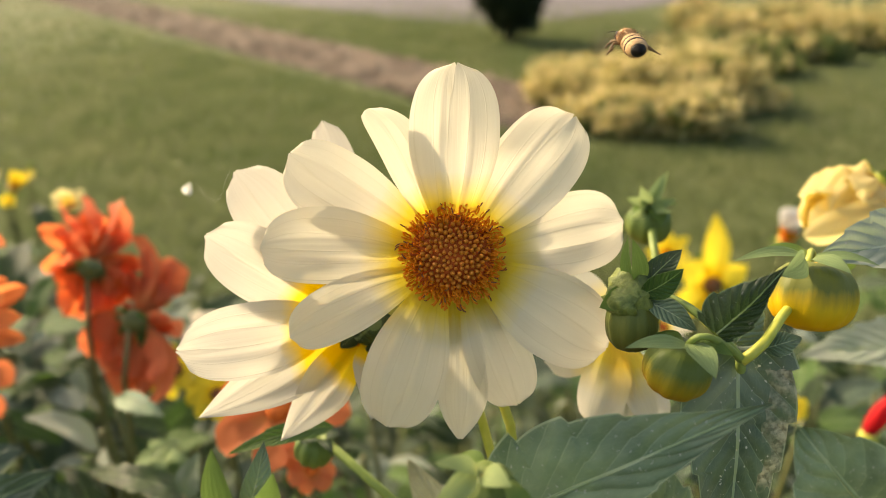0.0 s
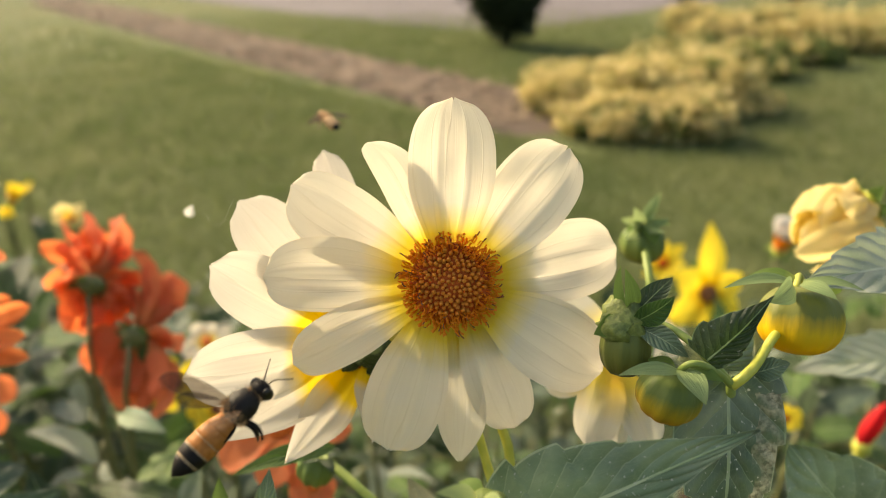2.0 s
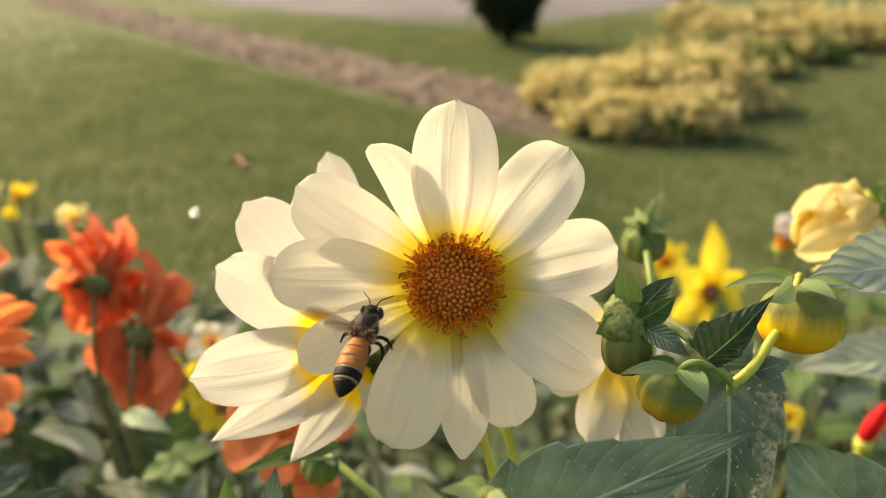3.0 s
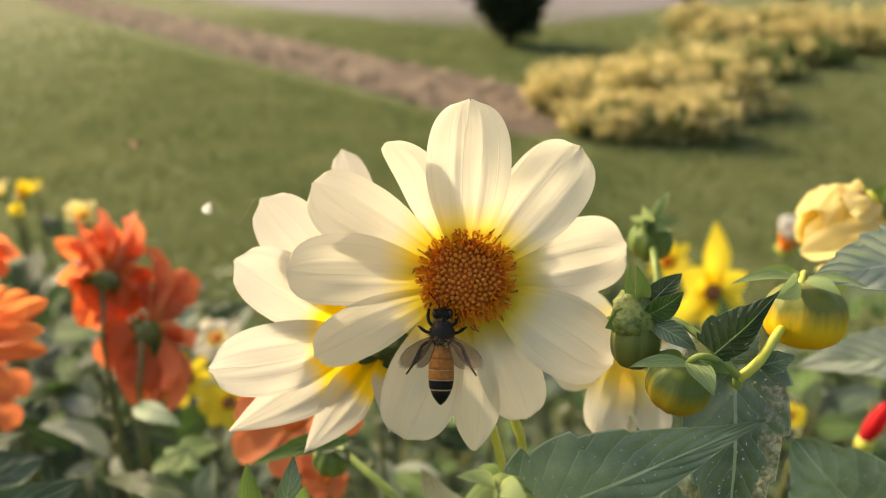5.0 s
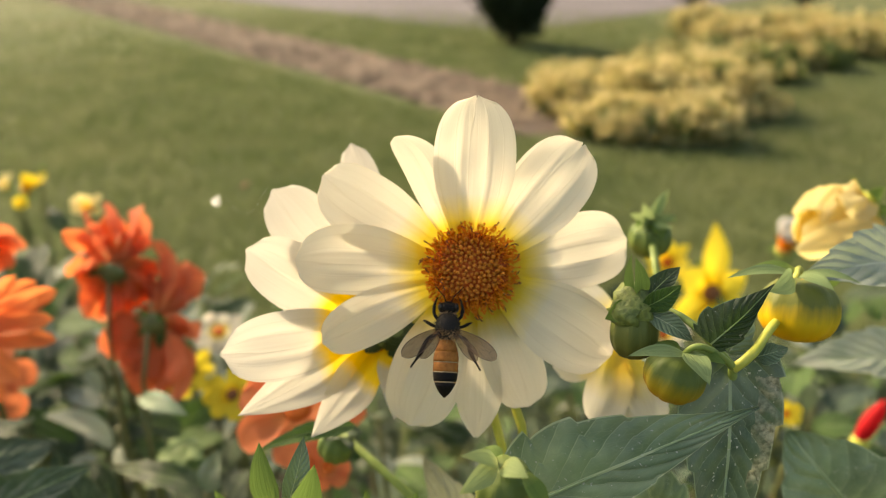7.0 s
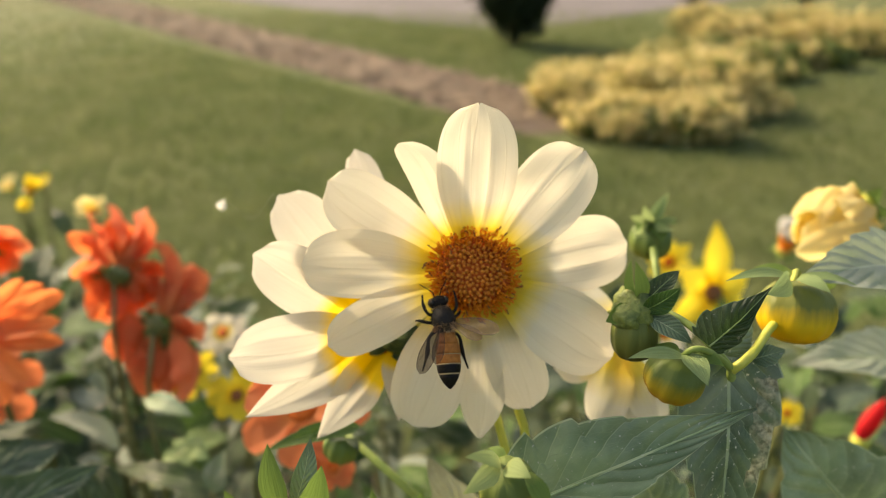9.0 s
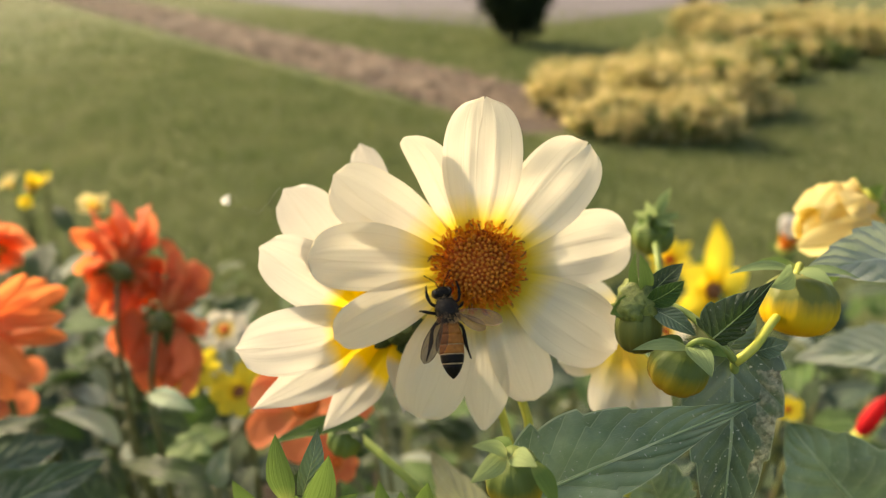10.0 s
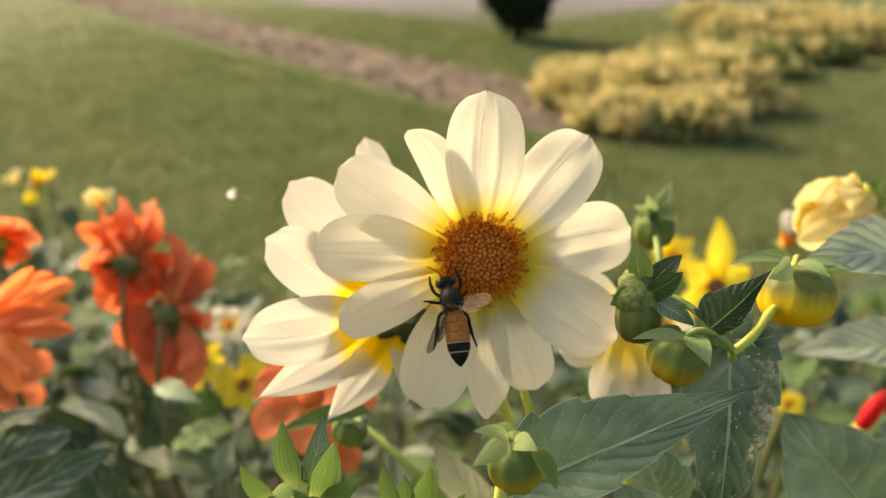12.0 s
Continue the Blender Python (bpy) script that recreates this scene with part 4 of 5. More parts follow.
LOW = (0.0054, 0.0698, 0.7847)
low = thing("dahlia_bud", LOW, "olive nodding dahlia bud with pale green bracts", "flower bud", "low buds")
bud(low, LOW, LOW, (-0.15, -0.15, 1), 0.0044, BUD_OLIVE, 0, 91, 0.95)
for k, (root, tip, width, face, mat) in enumerate((
    ((0.0042, 0.0701, 0.7887), (-0.0007, 0.0674, 0.7925), 0.0026, (0.0, -0.5, 1), SEPAL_PALE),
    ((0.0037, 0.0692, 0.7892), (-0.0010, 0.0645, 0.7886), 0.0031, (-0.4, -1, 0.4), SEPAL_PALE),
    ((0.0048, 0.0692, 0.7892), (0.0077, 0.0655, 0.7907), 0.0032, (0.2, -0.8, 0.8), SEPAL_PALE),
    ((0.0074, 0.0664, 0.7903), (0.0107, 0.0632, 0.7856), 0.0028, (0.6, -1, 0.2), SEPAL),
    ((0.0048, 0.0717, 0.7874), (0.0020, 0.0750, 0.7874), 0.0034, (0.0, -0.6, 1), SEPAL),
)):
    bm = bmesh.new()
    blade(bm, rel(LOW, root), rel(LOW, tip), width, face, 0.12, 0.15, -0.08, outline=sepal_width, nu=8, nv=12, seed=90 + k)
    part("bract", bm, mat, low)
stalk(low, LOW, [(0.0, 0.10, 0.0), (0.0, 0.105, 0.4), (0.0022, 0.0717, 0.7489), (0.0018, 0.0743, 0.7715), (0.0022, 0.0757, 0.7817), (0.0044, 0.0726, 0.7870)], 0.003, 0.001)

for name_seed, (mid, tips) in enumerate((
    ((-0.0291, 0.0737, 0.7706), (((-0.0288, 0.0748, 0.7755), (-0.0306, 0.0774, 0.7860), 0.0046, (-0.2, -1, 0.2)), ((-0.0273, 0.0775, 0.7740), (-0.0252, 0.0835, 0.7823), 0.0044, (0.6, -1, 0.2)), ((-0.0254, 0.0740, 0.7735), (-0.0221, 0.0753, 0.7837), 0.0052, (0.4, -1, 0.2)), ((-0.0325, 0.0738, 0.7732), (-0.0370, 0.0744, 0.7796), 0.0042, (-0.4, -1, 0.4)), ((-0.0245, 0.0735, 0.7725), (-0.0177, 0.0730, 0.7786), 0.0036, (0.3, -0.8, 0.8)))),
    ((-0.0103, 0.0733, 0.7694), (((-0.0128, 0.0734, 0.7721), (-0.0147, 0.0746, 0.7797), 0.0034, (-0.2, -1, 0.2)), ((-0.0092, 0.0735, 0.7722), (-0.0071, 0.0746, 0.7794), 0.0042, (0.2, -1, 0.2)), ((-0.0108, 0.0729, 0.7733), (-0.0113, 0.0740, 0.7783), 0.0028, (0, -1, 0.2)), ((-0.0065, 0.0727, 0.7705), (-0.0017, 0.0729, 0.7757), 0.0026, (0, -1, 0.4)))),
)):
    b = thing("dahlia_bud", mid, "fresh green dahlia bud with upright pointed bracts", "flower bud", "low buds")
    bud(b, mid, mid, (0.05, -0.2, 1), 0.0052, SEPAL, 0, 95 + name_seed, 0.8)
    for k, (root, tip, width, face) in enumerate(tips):
        bm = bmesh.new()
        blade(bm, rel(mid, root), rel(mid, tip), width, face, 0.06, 0.22, -0.03, outline=sepal_width, nu=8, nv=14, seed=100 + name_seed * 10 + k)
        part("bract", bm, LEAF if name_seed == 0 and k == 1 else SEPAL, b)
    stalk(b, mid, [(mid[0], mid[1] + 0.005, 0.0), (mid[0], mid[1], 0.4), (mid[0], mid[1], mid[2] - 0.02), mid], 0.003, 0.0012)

TALL = (0.0519, 0.1721, 0.7792)
tall = thing("dahlia_bud", TALL, "dark green nodding dahlia bud with curled bracts", "flower bud", "background buds")
bud(tall, TALL, TALL, (0.02, -0.1, 1), 0.0058, BUD_GREEN, 5, 111, 0.85)
for k, (tip, width) in enumerate((((0.0553, 0.1753, 0.7912), 0.0040), ((0.0480, 0.1705, 0.7902), 0.0042), ((0.0577, 0.1709, 0.7862), 0.0034), ((0.0457, 0.1729, 0.7858), 0.0040), ((0.0554, 0.1657, 0.7844), 0.0034), ((0.0442, 0.1651, 0.7831), 0.0040), ((0.0545, 0.1802, 0.7874), 0.0045), ((0.0559, 0.1767, 0.7916), 0.0028), ((0.0550, 0.1644, 0.7864), 0.0026), ((0.0443, 0.1690, 0.7869), 0.0024))):
    bm = bmesh.new()
    blade(bm, rel(TALL, (0.0513, 0.1720, 0.7837)), rel(TALL, tip), width * 0.78, (0.1 * (k - 3), -1, 0.3), 0.1, 0.3, 0.1, outline=sepal_width, nu=8, nv=10, seed=112 + k)
    part("bract", bm, SEPAL_PALE if k % 2 else SEPAL_GREY, tall)
stalk(tall, TALL, [(0.06, 0.19, 0.0), (0.055, 0.18, 0.4), (0.0524, 0.1554, 0.7618), (0.0494, 0.1544, 0.7788), (0.0486, 0.1595, 0.7877), (0.0494, 0.1677, 0.7889), (0.0516, 0.1741, 0.7835)], 0.003, 0.0010, STEM_MID)

MID = (-0.0288, 0.1320, 0.7415)
mid_bud = thing("dahlia_bud", MID, "dark green dahlia bud on a leaning stem", "flower bud", "background buds")
bud(mid_bud, MID, MID, (0.25, -0.1, 1), 0.0046, BUD_GREEN, 6, 115, 0.9, 0.14, LEAF_DEEP)
stalk(mid_bud, MID, [(0.01, 0.2, 0.0), (0.01, 0.19, 0.4), (-0.0030, 0.1210, 0.7245), (-0.0115, 0.1245, 0.7372), (-0.0226, 0.1297, 0.7486), (-0.0277, 0.1316, 0.7455)], 0.003, 0.0010, STEM_MID)
leaf("leaf", MID, mid_bud, (-0.0235, 0.1282, 0.7502), (-0.0421, 0.1156, 0.7538), 0.0050, (-0.1, -0.6, 0.8), LEAF_LIT, 0.1, 0.25, 0.1, 116, 3)

NOD = (-0.1094, 0.2292, 0.6532)
nod = thing("dahlia_bud", NOD, "dark green nodding dahlia bud under pale dusty bracts", "flower bud", "background buds")
bud(nod, NOD, NOD, (0.1, -0.2, 1), 0.0085, BUD_GREEN, 5, 117, 0.85, 0.1, SEPAL_GREY)
stalk(nod, NOD, [Vector(NOD) + Vector((0.004, 0.03, -0.6)), Vector(NOD) + Vector((0.006, 0.012, -0.2)), Vector(NOD) + Vector((0.004, 0.010, -0.01)), Vector(NOD) + Vector((0.003, 0.008, 0.009)), Vector(NOD) + Vector((0.0005, 0.001, 0.0072))], 0.003, 0.0012, STEM_DARK)
for k, (base, tip, width, face, mat) in enumerate((
    ((0.0988, 0.1170, 0.7254), (0.0705, 0.1173, 0.7575), 0.0350, (-0.3, -0.9, 0.4), LEAF),
    ((0.1614, 0.1993, 0.7204), (0.1056, 0.1835, 0.7341), 0.022, (-0.2, -0.4, 0.9), LEAF_DUSTY_LIT),
    ((0.0169, 0.1315, 0.6988), (-0.0076, 0.1279, 0.7397), 0.019, (-0.3, -0.8, 0.6), LEAF_DRY),
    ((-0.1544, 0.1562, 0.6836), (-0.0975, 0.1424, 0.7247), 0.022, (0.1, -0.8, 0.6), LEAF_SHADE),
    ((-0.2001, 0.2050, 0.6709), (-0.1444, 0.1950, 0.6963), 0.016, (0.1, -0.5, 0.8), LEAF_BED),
    ((0.0455, 0.1120, 0.7338), (0.0350, 0.1116, 0.7571), 0.016, (0.1, -0.8, 0.6), LEAF),
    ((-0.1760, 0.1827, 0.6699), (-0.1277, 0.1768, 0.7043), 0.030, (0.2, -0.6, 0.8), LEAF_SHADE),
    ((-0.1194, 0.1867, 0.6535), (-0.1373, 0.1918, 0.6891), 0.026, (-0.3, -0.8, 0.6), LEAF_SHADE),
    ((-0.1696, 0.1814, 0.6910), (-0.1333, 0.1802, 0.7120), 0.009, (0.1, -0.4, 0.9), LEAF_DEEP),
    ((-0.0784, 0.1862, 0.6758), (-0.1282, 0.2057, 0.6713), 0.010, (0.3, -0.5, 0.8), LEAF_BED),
    ((-0.1109, 0.2069, 0.7008), (-0.0909, 0.1963, 0.7017), 0.008, (0.1, -0.5, 0.8), LEAF),
    ((-0.0835, 0.1853, 0.6774), (-0.0798, 0.1914, 0.6908), 0.010, (-0.2, -0.6, 0.8), LEAF_PALE),
    ((0.0426, 0.0940, 0.7367), (0.0274, 0.0932, 0.7594), 0.018, (0.1, -0.8, 0.6), LEAF_PALE),
)):
    b = thing("dahlia_leaf_shoot", base, "broad grey-green dahlia leaf rising from the bed", "leaf", "loose leaves of the bed")
    leaf("leaf", base, b, base, tip, width, face, mat, 0.08, 0.18, 0.2, 120 + k, 6, quilt=0.04)
    stalk(b, base, [(base[0], base[1] + 0.02, 0.0), (base[0], base[1] + 0.01, 0.4), base], 0.003, 0.0012, STEM_DARK)


# ---- other blooms of the bed ----
def bloom(centre, facing, radius, material, count, label, seed, lift=0.15, wide=0.55, disc=0.22, disc_material=DISC, ragged=0.2, foot=None, group="blurred blooms", form=petal_width, layers=1, category="flower", name="dahlia_flower", show_disc=True, reach=(1.0,)):
    """An open bloom: petals round a disc, green cup and bracts behind, on a stem from the ground."""
    rng = random.Random(seed)
    facing = Vector(facing).normalized()
    ob = thing(name, centre, label, category, group)
    x = (Vector((0, 0, 1)) - facing * facing.z).normalized()
    y = facing.cross(x)
    for layer in range(layers):
        for k in range(count):
            a = 2 * math.pi * (k + 0.5 * layer) / count + rng.uniform(-0.15, 0.15)
            out = x * math.cos(a) + y * math.sin(a)
            up = lift + 0.25 * layer + rng.uniform(-ragged, ragged)
            r = radius * rng.uniform(1 - ragged, 1.05) * (1 - 0.18 * layer) * reach[k % len(reach)]
            bm = bmesh.new()
            blade(bm, out * radius * disc * 0.6, out * r * math.cos(up) + facing * r * math.sin(up), radius * wide * rng.uniform(0.85, 1.1), facing, 0.07, 0.2, rng.uniform(-0.15, 0.05), ridge=0.1, wave=0.2, outline=form, nu=8, nv=12, seed=seed + k)
            part("petal", bm, material, ob)
    if show_disc:
        bm = bmesh.new()
        dr = radius * disc
        lathe(bm, facing * 0.1 * dr, facing, [(-0.4 * dr, dr * 0.6), (-0.1 * dr, dr)] + [(0.5 * dr * math.cos(q), dr * math.sin(q)) for q in (1.2, 0.8, 0.4, 0.03)], 16)
        part("disc", bm, disc_material, ob)
    calyx(ob, -facing * radius * 0.06, facing, radius * 0.26, rng, 6, 0.9)
    c = Vector(centre)
    foot = foot or (c.x + facing.x * -0.02, c.y + 0.02, 0.0)
    b = c - facing * radius * 0.3
    stalk(ob, centre, [Vector(foot), Vector(foot).lerp(b, 0.55), b + Vector((0, 0, -0.05)) - facing * 0.012, b], 0.0035, 0.0014, STEM_DARK)
    return ob


def nodding_bloom(centre, facing, tips, width, material, label, seed, calyx_size=0.0065, other=PALE_CORAL):
    """A bloom whose petals hang each its own way: tips are where its petals end."""
    rng = random.Random(seed)
    facing = Vector(facing).normalized()
    ob = thing("dahlia_flower", centre, label, "flower", "orange dahlias")
    for k, tip in enumerate(tips):
        t = rel(centre, tip)
        turn = Matrix.Rotation(rng.uniform(0.25, 0.45), 3, facing)
        for n, (way, reach, w) in enumerate(((t, 1.0, 0.85), (turn @ t, rng.uniform(0.6, 0.95), 0.62), (turn.inverted() @ t - facing * 0.002, rng.uniform(0.55, 0.85), 0.6))):
            if n == 2 and width < 0.012:
                continue
            e = way * reach
            bm = bmesh.new()
            blade(bm, e * 0.12, e, width * w * rng.uniform(0.85, 1.15), facing, rng.uniform(-0.02, 0.14), rng.uniform(0.0, 0.6), rng.uniform(-0.2, 0.15), ridge=0.12, wave=0.5, outline=petal_width, nu=10, nv=14, seed=seed + 3 * k + n, twist=rng.uniform(-0.4, 0.4))
            part("petal", bm, rng.choice((material, other)), ob)
    calyx(ob, -facing * 0.001, facing, calyx_size, rng, 6, 0.6, (0.7, 1.2), STEM_DARK, LEAF_LIT)
    c = Vector(centre) - facing * calyx_size
    stalk(ob, centre, [(c.x + 0.01, c.y + 0.02, 0.0), (c.x + 0.005, c.y, 0.4), c + Vector((0.0, 0, -0.06)) - facing * 0.012, c - facing * 0.006 + Vector((0, 0, -0.004)), c], 0.003, 0.0010, STEM_DARK, 30)
    return ob


nodding_bloom((-0.1528, 0.2906, 0.7111), (0.1, 0.8, 0.5), ((-0.1633, 0.3146, 0.7326), (-0.1532, 0.3186, 0.7294), (-0.1770, 0.3044, 0.7221), (-0.1731, 0.2867, 0.7075), (-0.1674, 0.2842, 0.6898), (-0.1502, 0.3166, 0.7127), (-0.1520, 0.2938, 0.6868), (-0.1678, 0.2953, 0.6779), (-0.1634, 0.3256, 0.7205), (-0.1782, 0.3218, 0.7243), (-0.1425, 0.3111, 0.7007), (-0.1428, 0.2957, 0.6910)), 0.021, ORANGE, "coral-orange dahlia seen from behind, petals folded back", 201)
nodding_bloom((-0.1316, 0.2775, 0.6919), (0.25, 0.9, 0.2), ((-0.1397, 0.3074, 0.7167), (-0.1268, 0.3046, 0.7106), (-0.1151, 0.2807, 0.6821), (-0.1251, 0.3012, 0.6910), (-0.1210, 0.2597, 0.6600), (-0.1356, 0.2765, 0.6606), (-0.1442, 0.2696, 0.6576), (-0.1579, 0.2756, 0.6708), (-0.1512, 0.3078, 0.6934), (-0.1597, 0.2904, 0.6549), (-0.1392, 0.3156, 0.6985)), 0.022, DEEP_ORANGE, "coral-orange dahlia nodding away, its lower petals hanging", 202)
nodding_bloom((-0.1736, 0.2149, 0.7211), (0.2, -0.75, 0.5), ((-0.1319, 0.2062, 0.7327), (-0.1383, 0.2163, 0.7381), (-0.1349, 0.2006, 0.7277), (-0.1533, 0.2293, 0.7355), (-0.1454, 0.1980, 0.7149), (-0.1568, 0.1986, 0.7044), (-0.1878, 0.2336, 0.7335), (-0.1977, 0.2176, 0.7228), (-0.1824, 0.2008, 0.7097)), 0.0100, ORANGE, "bright orange dahlia with long petals at the bed's edge", 203, other=ORANGE)
bloom((-0.2373, 0.3295, 0.7037), (-0.3, 0.7, 0.4), 0.020, DEEP_ORANGE, 8, "small coral dahlia turned away", 204, -0.3, 0.6, group="orange dahlias", layers=2)
bloom((-0.2074, 0.2594, 0.6699), (0.3, -0.6, 0.6), 0.026, DEEP_ORANGE, 8, "deep orange dahlia low in the leaves", 205, -0.2, 0.5, group="orange dahlias")
bloom((-0.0498, 0.1850, 0.7130), (-0.1, -0.55, 0.8), 0.0215, DEEP_ORANGE, 8, "deep orange dahlia under the white one", 206, 0.05, 0.62, group="orange dahlias", ragged=0.15)
bloom((-0.0386, 0.1708, 0.7012), (0.2, -0.6, 0.7), 0.0085, DEEP_ORANGE, 7, "deep orange dahlia half hidden in the leaves", 207, 0.0, 0.62, group="orange dahlias")

bloom((-0.4229, 0.6863, 0.6057), (0.5, 0.1, 0.85), 0.024, YELLOW, 7, "small golden-yellow dahlia standing over the bed", 211, 0.95, 0.55, group="yellow dahlias", ragged=0.35)
bloom((-0.4636, 0.7199, 0.5974), (-0.3, -0.3, 0.8), 0.016, CREAM, 7, "small pale dahlia beside the golden one", 209, 0.7, 0.6, group="yellow dahlias", ragged=0.3)
bloom((-0.4131, 0.6565, 0.6027), (0.2, -0.7, 0.3), 0.008, YELLOW, 6, "little golden bloom under the other", 208, 0.3, 0.7, group="yellow dahlias")
bloom((-0.4151, 0.7078, 0.6191), (0.6, -0.2, 0.6), 0.006, SEPAL, 6, "green bud beside the golden dahlia", 212, 0.9, 0.7, group="yellow dahlias", category="flower bud")
bloom((-0.2115, 0.3925, 0.6987), (0.1, -0.5, 0.8), 0.013, CREAM, 8, "small pale yellow dahlia behind the orange ones", 213, 0.9, 0.6, group="yellow dahlias", ragged=0.3)
bloom((0.2047, 0.4995, 0.5931), (0.0, -0.95, 0.3), 0.050, YELLOW, 6, "clear yellow dahlia with a dark eye", 214, 0.1, 0.44, disc=0.15, disc_material=ANTHER, group="yellow dahlias", ragged=0.06, form=point_width, reach=(1.15, 0.68, 0.8, 0.6, 0.6, 0.62))
bloom((0.1821, 0.5445, 0.5978), (-0.2, -0.7, 0.6), 0.024, YELLOW, 8, "clear yellow dahlia with pointed petals", 215, 0.5, 0.45, group="yellow dahlias", form=point_width)
bloom((0.2572, 0.5061, 0.6296), (-0.1, -0.4, 0.9), 0.026, WHITE_FLAME, 7, "small white dahlia bud opening over an orange base", 216, 1.25, 0.6, group="white background dahlias")
bloom((-0.1462, 0.3384, 0.6251), (0.1, -0.8, 0.5), 0.016, YELLOW, 8, "small yellow dahlia with a dark eye", 217, 0.1, 0.5, disc=0.34, disc_material=ANTHER, group="yellow dahlias")
bloom((-0.0983, 0.2666, 0.6596), (0.0, -0.6, 0.7), 0.014, YELLOW, 7, "yellow dahlia low among the leaves", 218, 0.3, 0.6, disc_material=ANTHER, group="yellow dahlias")
bloom((-0.1471, 0.3991, 0.6136), (0.0, -0.5, 0.8), 0.017, WHITE, 8, "white dahlia among the far leaves", 219, 0.1, 0.6, group="white background dahlias")
bloom((0.0892, 0.2601, 0.6971), (0.2, -0.4, 0.8), 0.012, WHITE, 6, "white bloom behind the buds", 220, 0.3, 0.7, group="white background dahlias")
bloom((0.1480, 0.2573, 0.6592), (0.0, -0.7, 0.6), 0.007, YELLOW, 6, "tiny yellow bloom in the leaves", 221, 0.1, 0.7, group="yellow dahlias")

# the wilting cream bloom: crumpled petals gathered towards one side, with its green cup
WILT = (0.1123, 0.1909, 0.7771)
wilt = thing("wilted_dahlia", WILT, "wilting pale yellow dahlia with crumpled petals", "flower")
rng = random.Random(230)
aim = Vector((-0.75, -0.35, -0.25)).normalized()
wx = aim.orthogonal().normalized()
wy = aim.cross(wx)
for k in range(18):
    a = 2 * math.pi * k / 18 + rng.uniform(-0.3, 0.3)
    out = wx * math.cos(a) + wy * math.sin(a)
    r0, r1 = rng.uniform(0.003, 0.006), rng.uniform(0.004, 0.0145)
    bm = bmesh.new()
    blade(bm, -aim * 0.009 + out * r0 * 0.8, aim * rng.uniform(0.003, 0.017) + out * r1, 0.0105, out - aim * 0.3, 0.2, -0.3, rng.uniform(-0.35, 0.1), ridge=0.25, wave=0.9, outline=petal_width, nu=10, nv=14, seed=230 + k)
    part("petal", bm, CREAM, wilt)
calyx(wilt, -aim * 0.0085, aim, 0.0056, rng, 7, -0.4)
stalk(wilt, WILT, [(0.21, 0.22, 0.0), (0.20, 0.21, 0.4), (0.1376, 0.1816, 0.7541), (0.1345, 0.1894, 0.7713), (0.1245, 0.1903, 0.7757), (0.1213, 0.1904, 0.7759)], 0.003, 0.0016)

# red bud
RBUD = (0.1840, 0.2558, 0.6562)
rb = thing("red_dahlia_bud", RBUD, "slim scarlet dahlia bud about to open", "flower bud")
for k in range(5):
    a = 2 * math.pi * k / 5
    out = Vector((math.cos(a), math.sin(a), 0))
    bm = bmesh.new()
    blade(bm, out * 0.0022 + Vector((-0.002, 0, -0.010)), out * 0.0006 + Vector((0.005, 0, 0.012)), 0.0048, out, 0.11, -0.45, 0, outline=sepal_width, nu=8, nv=12, seed=240 + k)
    part("petal", bm, RED, rb)
bm = bmesh.new()
lathe(bm, (-0.001, 0, -0.012), (0, 0, 1), [(-0.004, 0.001), (-0.002, 0.0035), (0.002, 0.004), (0.004, 0.0036)], 14)
part("calyx", bm, STEM, rb)
stalk(rb, RBUD, [(0.19, 0.30, 0.0), (0.185, 0.29, 0.4), Vector(RBUD) + Vector((-0.002, 0, -0.016))], 0.003, 0.0015)

# a stray petal that hangs from a spider's thread tied to the wilting orange flower
STRAY = (-0.0668, 0.1842, 0.7841)
stray = thing("fallen_petal", STRAY, "tiny white petal caught on a spider thread", "petal")
bm = bmesh.new()
blade(bm, (-0.0013, 0, -0.0016), (0.0006, 0, 0.0020), 0.0027, (0.3, -1, 0.3), 0.2, 0.5, 0.2, wave=0.9, outline=point_width, nu=8, nv=8, seed=250, twist=0.5)
part("petal", bm, WHITE_PLAIN, stray)
bm = bmesh.new()
tube(bm, [(0.0008, 0, 0.002), (0.012, -0.02, 0.004), rel(STRAY, (-0.0375, 0.1242, 0.8092))], 0.00001, 0.00001, 10, 4)
part("thread", bm, plain_material("spider_silk", (0.5, 0.5, 0.48), (0.7, 0.7, 0.68), 50, 0.4), stray)


# ---- leafy plants that fill the bed ----
def leaf_mesh(name, seed, material, teeth):
    bm = bmesh.new()
    blade(bm, (0, 0, 0), (0, 1, 0), 0.5, (0, 0, 1), 0.05, 0.0, -0.18, fold=0.22, wave=0.25, outline=partial(leaf_width, teeth=teeth, depth=0.12), nu=6, nv=14, seed=seed)
    me = bpy.data.meshes.new(name)
    bm.to_mesh(me)
    bm.free()
    me.polygons.foreach_set("use_smooth", [True] * len(me.polygons))
    me.materials.append(material)
    return me


LEAVES = [leaf_mesh("leaf", 300 + k, m, 4 + k % 3) for k, m in enumerate((LEAF_BED, LEAF_LIT, LEAF_DEEP, LEAF_DUSTY_LIT, LEAF_DEEP, LEAF_FRESH, LEAF_BED, LEAF_SHADE))]


